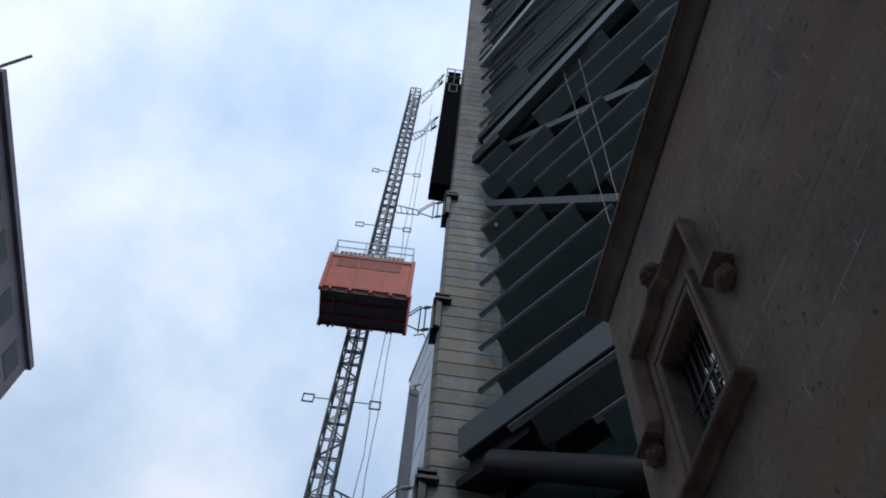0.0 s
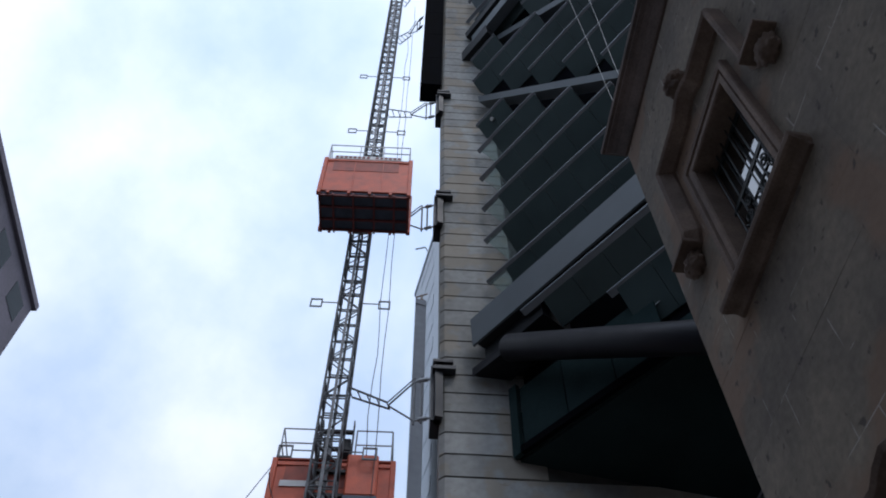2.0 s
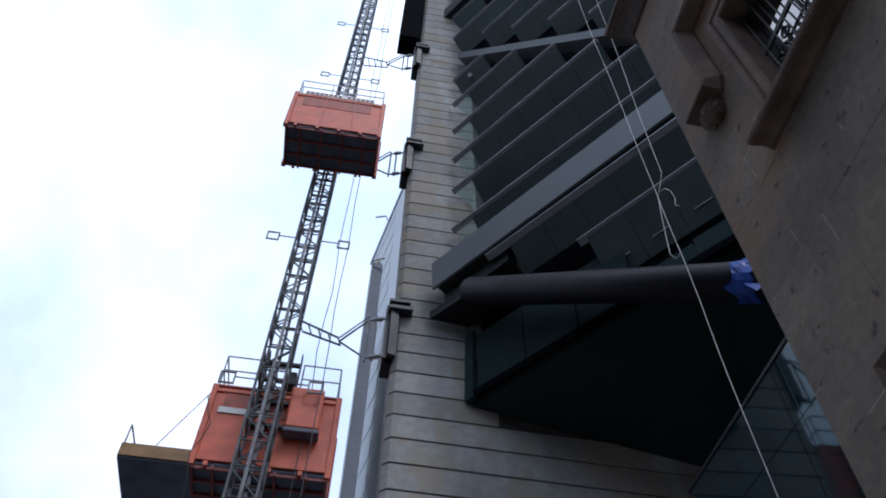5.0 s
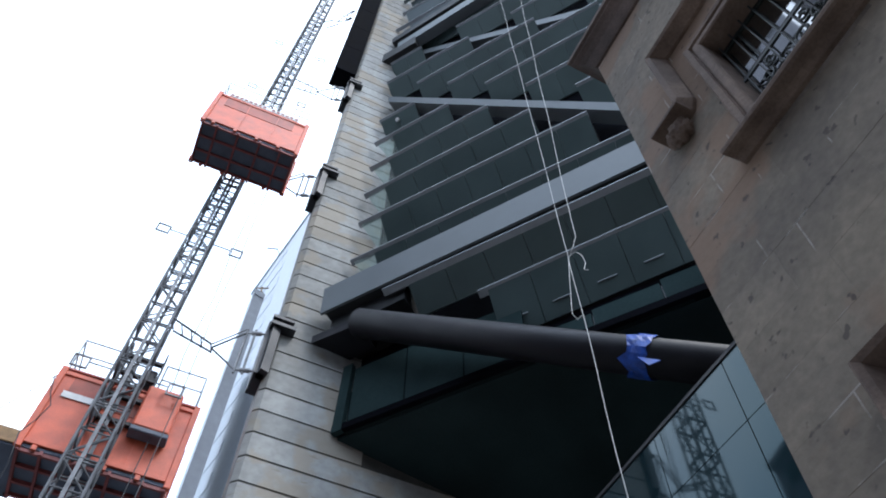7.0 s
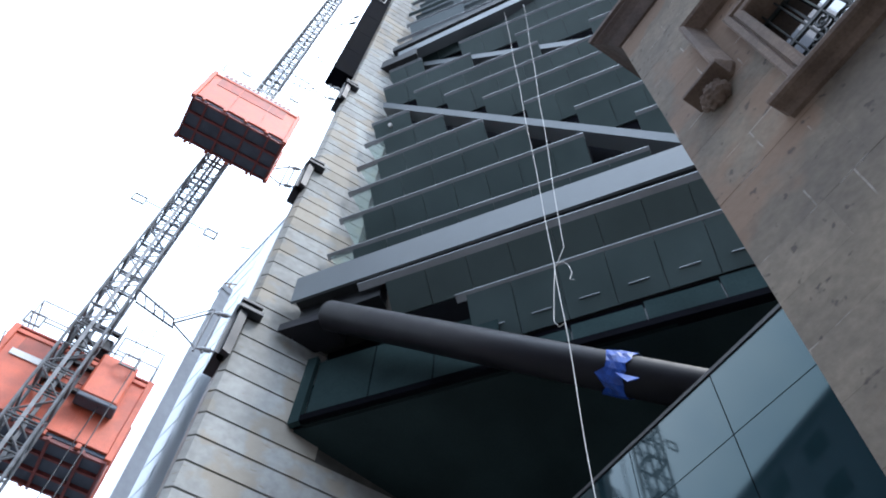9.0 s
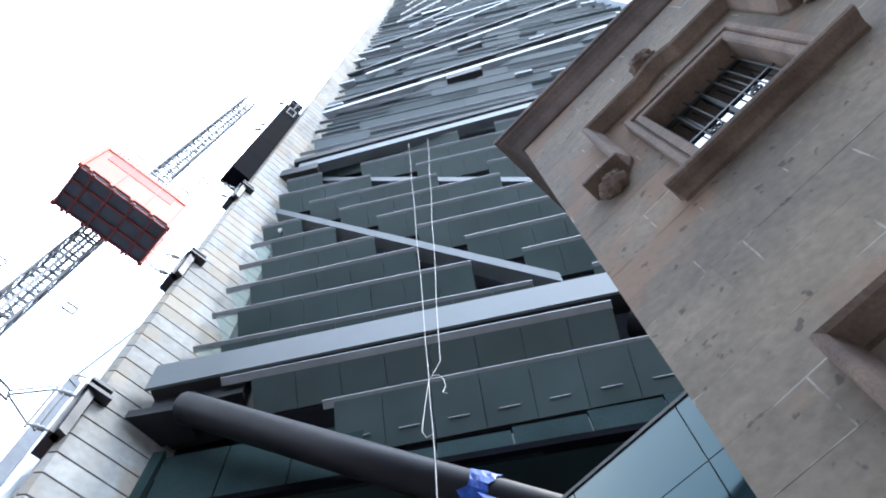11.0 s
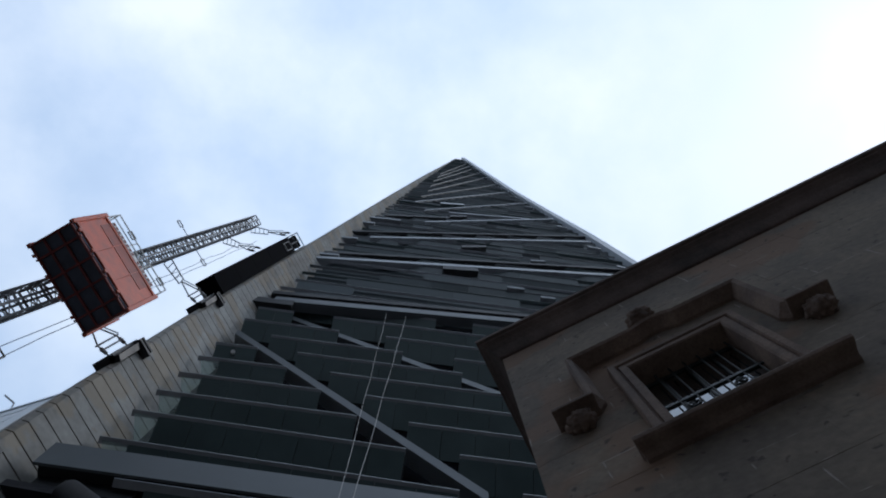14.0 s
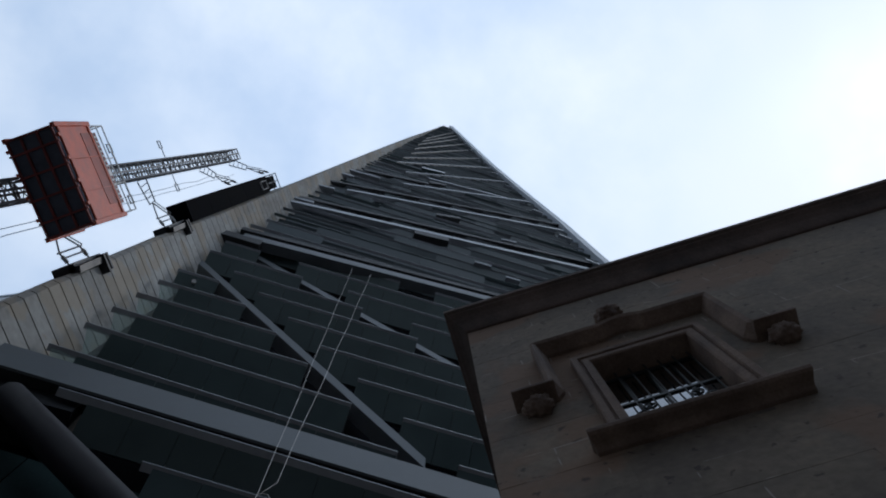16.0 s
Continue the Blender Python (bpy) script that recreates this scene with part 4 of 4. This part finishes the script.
def cage(z, side, deck):
    """A hoist cage; side -1 stands towards the street, 1 behind the mast."""
    c = empty("hoist_cage", "orange sheet-steel hoist cage with dark underside and white roof rail" if side < 0 else "orange sheet-steel hoist cage with a loading platform and roof rails", "hoist cage", group="hoist cages on the mast", m=FRAME @ Matrix.Translation((0.15, side * 1.25, z)))
    L, W, H = 1.52, 0.74, 2.45
    bm = bmesh.new()
    box(bm, (-L, -W, 0.0), (L, W, 0.1))
    part("floor_plate", bevelled(bm, 0.01, 1), UNDER, c, "dark blue-grey underside plate")
    for y in (-W + 0.02, -0.27, 0.23, W - 0.08):
        bm = bmesh.new()
        box(bm, (-L, y, -0.09), (L, y + 0.06, -0.002))
        part("floor_bearer", bm, REDBAR, c)
    for x in (-L, -1.06, -0.38, 0.32, 1.0, L - 0.06):
        bm = bmesh.new()
        box(bm, (x, -W - 0.03, -0.11), (x + 0.06, W + 0.03, -0.004))
        part("floor_bearer", bm, REDBAR, c)
    for x in (-L, L):
        for y in (-W, W):
            bm = bmesh.new()
            box(bm, (x - 0.07, y - 0.07, -0.05), (x + 0.07, y + 0.07, H))
            part("corner_post", bevelled(bm, 0.012, 1), ORANGE, c)
    for y, o in ((-W, -1), (W, 1)):
        bm = bmesh.new()
        box(bm, (-L + 0.07, y - 0.02, 0.1), (L - 0.07, y + 0.02, H - 0.1))
        part("side_sheet", bm, ORANGE, c, "orange sheet-steel side")
        bm = bmesh.new()
        box(bm, (-L + 0.3, y + o * 0.022 - 0.012, 1.55), (L - 0.42, y + o * 0.022 + 0.012, 2.3))
        part("vent_mesh", bm, ORANGE_DARK, c, "darker orange mesh strip")
        for x in (-0.45, 0.55):
            bm = bmesh.new()
            box(bm, (x - 0.012, y + o * 0.04 - 0.015, 0.12), (x + 0.012, y + o * 0.04 + 0.015, H - 0.2))
            part("sheet_rib", bm, ORANGE, c)
        for zz in (0.1, H - 0.24):
            bm = bmesh.new()
            box(bm, (-L + 0.07, y + o * 0.03 - 0.03, zz), (L - 0.07, y + o * 0.03 + 0.03, zz + 0.12))
            part("edge_rail", bevelled(bm, 0.008, 1), ORANGE, c)
    for x in (-L, L):
        bm = bmesh.new()
        box(bm, (x - 0.02, -W + 0.07, 0.1), (x + 0.02, W - 0.07, H - 0.1))
        part("end_gate", bm, ORANGE, c, "orange gate at the cage end")
    bm = bmesh.new()
    box(bm, (-L, -W, H), (L, W, H + 0.05))
    part("roof_plate", bm, WHITE if side < 0 else ORANGE_DARK, c)
    bm = bmesh.new()
    if side < 0:
        box(bm, (-L + 0.3, -W - 0.06, H - 0.08), (L - 0.35, -W - 0.03, H + 0.16))
        sign = part("sign_board", bm, WHITE, c, "long white sign board with worn lettering")
        for k in range(15):
            if k == 8:
                continue
            bm = bmesh.new()
            box(bm, (-1.2 + k * 0.16, -W - 0.07, H - 0.03), (-1.1 + k * 0.16, -W - 0.061, H + 0.11))
            part("letter_bar", bm, REDBAR, sign)
    else:
        box(bm, (-1.3, -W - 0.05, 1.55), (-0.1, -W - 0.03, 1.73))
        part("sign_board", bm, WHITE, c, "narrow white stripe panel")
    rails = WHITE if side < 0 else STEEL

    def bar(name, p, q):
        bm = bmesh.new()
        tube(bm, p, q, 0.022, 6)
        part(name, bm, rails, c)

    for y in (-W, W):
        for h in (0.55, 1.05):
            for x0, x1 in (((-L + 0.06, -0.35), (0.5, L - 0.06)) if side > 0 else ((-L + 0.06, L - 0.06),)):
                bar("roof_rail", (x0, y, H + h), (x1, y, H + h))
        for x in (-L + 0.06, -0.35, 0.5, L - 0.06):
            bar("rail_post", (x, y, H), (x, y, H + 1.05))
    for x in (-L + 0.06, L - 0.06):
        for h in (0.55, 1.05):
            bar("roof_rail", (x, -W, H + h), (x, W, H + h))
    for x in (-1.2, -0.5, 0.2, 0.9):
        for y in (-W - 0.05, W + 0.05):
            bm = bmesh.new()
            box(bm, (x - 0.05, y - 0.03, -0.06), (x + 0.05, y + 0.03, 0.06))
            part("floor_lug", bm, ORANGE, c)
    # drive frame round the mast
    for x in (-0.43, 0.40):
        bm = bmesh.new()
        slab(bm, (x, -side * (W + 0.02), 1.1), (0.03, 0, 0), (0, -side * 0.22, 0), (0, 0, H + 0.1))
        part("drive_plate", bm, BLACK, c, "black side plate of the drive frame")
    for zz in (1.2, 1.95, 2.7, 3.3):
        bm = bmesh.new()
        slab(bm, (-0.43, -side * (W + 0.05), zz), (0.86, 0, 0), (0, -side * 0.1, 0), (0, 0, 0.09))
        part("drive_bar", bm, BLACK, c)
    for x in (-0.36, 0.14):
        bm = bmesh.new()
        slab(bm, (x, -side * (W + 0.02), H + 0.15), (0.22, 0, 0), (0, side * 0.3, 0), (0, 0, 0.62))
        part("drive_motor", bevelled(bm, 0.03, 1), BLACK, c, "black drive motor")
    bm = bmesh.new()
    box(bm, (0.75, -0.2, H + 0.05), (1.35, 0.35, H + 0.55))
    part("roof_winch", bevelled(bm, 0.03, 1), MASTM, c, "grey louvred box on the roof")
    if deck:
        bm = bmesh.new()
        box(bm, (-L - 1.6, -W, -0.05), (-L - 0.01, W + 0.1, 0.05))
        deckob = part("loading_platform", bm, UNDER, c, "dark platform with a plywood edge")
        bm = bmesh.new()
        box(bm, (-L - 1.6, -W - 0.03, 0.06), (-L - 0.01, W + 0.08, 0.1))
        part("plywood_floor", bm, WOOD, deckob)
        bm = bmesh.new()
        box(bm, (-L - 1.6, -W - 0.045, 0.0), (-L - 0.02, -W - 0.01, 0.34))
        part("toe_board", bm, WOOD, deckob, "brown plywood toe board")
        bm = bmesh.new()
        for y in (W + 0.2,):
            for h in (0.5, 1.0):
                rail(bm, [(-L - 1.56, y, h), (-L - 0.3, y, h)])
            for x in (-L - 1.56, -L - 0.3):
                rail(bm, [(x, y, 0), (x, y, 1.0)])
        rail(bm, [(-L - 1.56, W + 0.2, 1.0), (-L - 1.56, -W, 0.9), (-L - 1.56, -W, 0)])
        part("platform_rail", bm, STEEL, deckob)
        bm = bmesh.new()
        tube(bm, (-L - 1.0, -W, 0.1), (-L + 0.05, -W, H), 0.012, 5)
        part("stay_wire", bm, MASTM, deckob)
        bm = bmesh.new()
        box(bm, (0.35, -W - 0.34, 1.1), (1.15, -W - 0.03, 2.4))
        cab = part("operator_cabin", bevelled(bm, 0.04, 1), ORANGE, c, "boxed orange operator cabin on the cage side")
        bm = bmesh.new()
        box(bm, (0.33, -W - 0.36, 0.95), (1.17, -W - 0.05, 1.09))
        part("cabin_floor", bevelled(bm, 0.02, 1), UNDER, cab)
    return c


cage(26.0, -1, False)
cage(14.2, 1, True)
# trailing cables of the hoist
cables = empty("hoist_cables", "thin slack black cables hanging beside the hoist mast", "cable")
for (a, b), (z0, z1), w in (((1.2, -0.1), (3, 52), 0.02), ((0.95, 0.25), (3, 48), 0.04), ((-1.2, -0.2), (0.5, 15.6), 0.10)):
    p = Vector((MX, MY, 0)) + a * AX - b * BX
    cu = rope([(p.x + w * math.sin(i * 1.9), p.y + w * math.cos(i * 1.3), z0 + (z1 - z0) * i / 36) for i in range(37)], 0.012)
    cu.materials.clear()
    cu.materials.append(BLACK)
    ob = new("cable", cu)
    ob.parent = cables

# ---- black steel housing high on the wall edge ----
housing = empty("steel_housing", "tall black sheet-steel housing hung on the edge of the concrete wall", "housing")


def hung(z, across, deep):
    """A place on the housing at a height: across outwards from the wall's edge, deep along its side."""
    e = wall_ring(z, 2.6)[0] - Vector((*FACE, 0)) * (0.13 + across) + Vector((*BACK, 0)) * deep
    return e


def box_between(bm, z0, z1, a0, a1, d0, d1):
    solid(bm, *[[hung(zz, a0, d0), hung(zz, a1, d0), hung(zz, a1, d1), hung(zz, a0, d1)] for zz in (z0, z1)])


for z0, z1 in ((38.0, 40.7), (40.72, 43.4), (43.42, 46.1), (46.12, 48.8), (48.82, 50.6)):
    bm = bmesh.new()
    box_between(bm, z0, z1, 0.01, 1.0, -0.02, 0.9)
    part("black_sheet", bm, HOUSING, housing)
for d in (-0.03, 0.91):
    for a in (0.03, 0.5, 0.97):
        bm = bmesh.new()
        tube(bm, hung(50.6, a, d), hung(52.8, a, d), 0.035, 6)
        part("frame_post", bm, MASTM, housing)
    for zz in (51.5, 52.75):
        bm = bmesh.new()
        tube(bm, hung(zz, 0.0, d), hung(zz, 1.0, d), 0.035, 6)
        part("frame_rail", bm, MASTM, housing)
bm = bmesh.new()
box_between(bm, 50.62, 52.7, 0.12, 0.9, 0.12, 0.85)
part("upper_box", bm, HOUSING, housing)
# framed access hatch low on the street side
for z0, z1, a0, a1 in ((49.2, 49.26, 0.25, 0.75), (50.3, 50.36, 0.25, 0.75), (49.2, 50.36, 0.25, 0.29), (49.2, 50.36, 0.71, 0.75)):
    bm = bmesh.new()
    box_between(bm, z0, z1, a0, a1, -0.06, -0.02)
    part("hatch_frame", bm, MASTM, housing, "light metal hatch frame")

# ---- neighbouring buildings ----
def block(name, label, corners, z1, mat, storeys, wide, z0=0.0, glassmat=None):
    """A building on four ground corners with rows of windows on its two street sides."""
    b = empty(name, label, "building")
    bm = bmesh.new()
    solid(bm, [(*c, z0) for c in corners], [(*c, z1) for c in corners])
    part("wall", bm, mat, b)
    bm = bmesh.new()
    mid = sum((Vector(c) for c in corners), Vector((0, 0))) / 4
    big = [mid + (Vector(c) - mid) * 1.02 for c in corners]
    solid(bm, [(*c, z1) for c in big], [(*c, z1 + 0.5) for c in big])
    part("parapet", bm, mat, b)
    h = (z1 - z0) / storeys
    for k in (0, 3):
        p, q = Vector(corners[k]), Vector(corners[(k + 1) % 4])
        d = (q - p).normalized()
        n = Vector((d.y, -d.x))
        if n.dot(mid - p) > 0:
            n = -n
        count = int((q - p).length / wide)
        for s in range(max(0, storeys - 14), storeys):
            for i in range(count):
                bm = bmesh.new()
                o = p + d * (i * wide + 0.25 * wide) + n * 0.03
                slab(bm, (*o, z0 + s * h + 0.3 * h), (*(d * wide * 0.5), 0), (*(-n * 0.06), 0), (0, 0, 0.45 * h))
                part("window", bm, glassmat or DARKGLASS, b)
    return b


side_building = block("street_building", "mauve-grey rendered building with a flat parapet and a roof pole", [(-28.6, -10.2), (-11.9, -21.4), (-27.0, -41.0), (-44.0, -29.8)], 44.6, FAR_STONE, 12, 4.0)
bm = bmesh.new()
tube(bm, (-12.6, -22.2, 44.8), (-10.8, -21.0, 46.6), 0.09, 8)
part("roof_pole", bm, STEEL, side_building)
rear = block("rear_office_block", "pale grey concrete stair tower with a plain side wall", [(-11.24, 8.45), (-11.0, 9.1), (-16.4, 13.3), (-16.6, 12.7)], 43.3, FAR_GREY, 12, 6.0)
glass_block = block("rear_glass_block", "pale blue-white clad tower behind the concrete wall", [(-21.8, 16.2), (-12.2, 11.85), (-6.0, 18.0), (-14.0, 24.0)], 61.2, FAR_WHITE, 24, 9.0, glassmat=FAR_WHITE)
bm = bmesh.new()
tube(bm, (-11.3, 8.95, 43.8), (-11.3, 8.95, 44.7), 0.05, 6)
tube(bm, (-11.6, 8.7, 44.5), (-11.0, 9.2, 44.7), 0.04, 6)
box(bm, (-11.45, 8.8, 43.8), (-11.15, 9.1, 44.1))
part("roof_crane", bm, WOOD, rear, "small tan maintenance crane on the roof")
bm = bmesh.new()
tube(bm, (-17.6, 14.3, 61.6), (-17.8, 14.1, 62.5), 0.06, 6)
tube(bm, (-17.8, 14.1, 62.5), (-18.6, 13.6, 62.6), 0.07, 6)
part("lamp_arm", bm, STEEL, glass_block)
across = block("street_tower", "tall pale grey tower across the street", [(-28.1, -36.7), (-17.0, -43.8), (-30.8, -53.6), (-41.8, -46.5)], 164.0, FAR_MAUVE, 40, 3.0)
block("street_tower", "taller pale tower beyond the first across the street", [(-9.3, -44.0), (-7.0, -47.6), (-19.0, -57.0), (-22.0, -53.0)], 200.0, FAR_MAUVE, 60, 3.0)

# stone courses of the house front, cut round the openings
course, z, k = 0.38, 0.0, 0
stones = 0
rest = bmesh.new()
while z < TALL - 0.1:
    h = min(course, TALL - z)
    for a, b in holes(z, z + h):
        x = a
        while x < b - 0.02:
            w = random.uniform(0.45, 0.95)
            if b - (x + w) < 0.3:
                w = b - x
            proud = random.uniform(0.0, 0.002)
            lo, hi = (x + 0.0005, 0.0122 - proud, z + 0.0005), (x + w - 0.0005, 0.05, z + h - 0.0005)
            if x < 6.5 and z > 2.0 and stones < 300:
                bm = bmesh.new()
                box(bm, lo, hi)
                part("stone", bm, STONE, front)
                stones += 1
            else:
                box(rest, lo, hi)
            x += w
    z += h
tagged(part("more_stones", rest, STONE, front, "brown-grey ashlar blocks"), kind="stuff")

# plain fronts added out of view behind and beside, to block low sky
for name, corners, top in (("street_terrace", [(-6, -34), (44, -34), (44, -46), (-6, -46)], 27.0), ("street_terrace", [(46, -30), (60, 22), (76, 18), (60, -34)], 22.0), ("street_terrace", [(-12, -30), (-8, -34), (-22, -48), (-27, -44)], 26.0)):
    block(name, "plain windowed street front added out of view to block sky", corners, top, FAR_STONE, 6, 4.0)
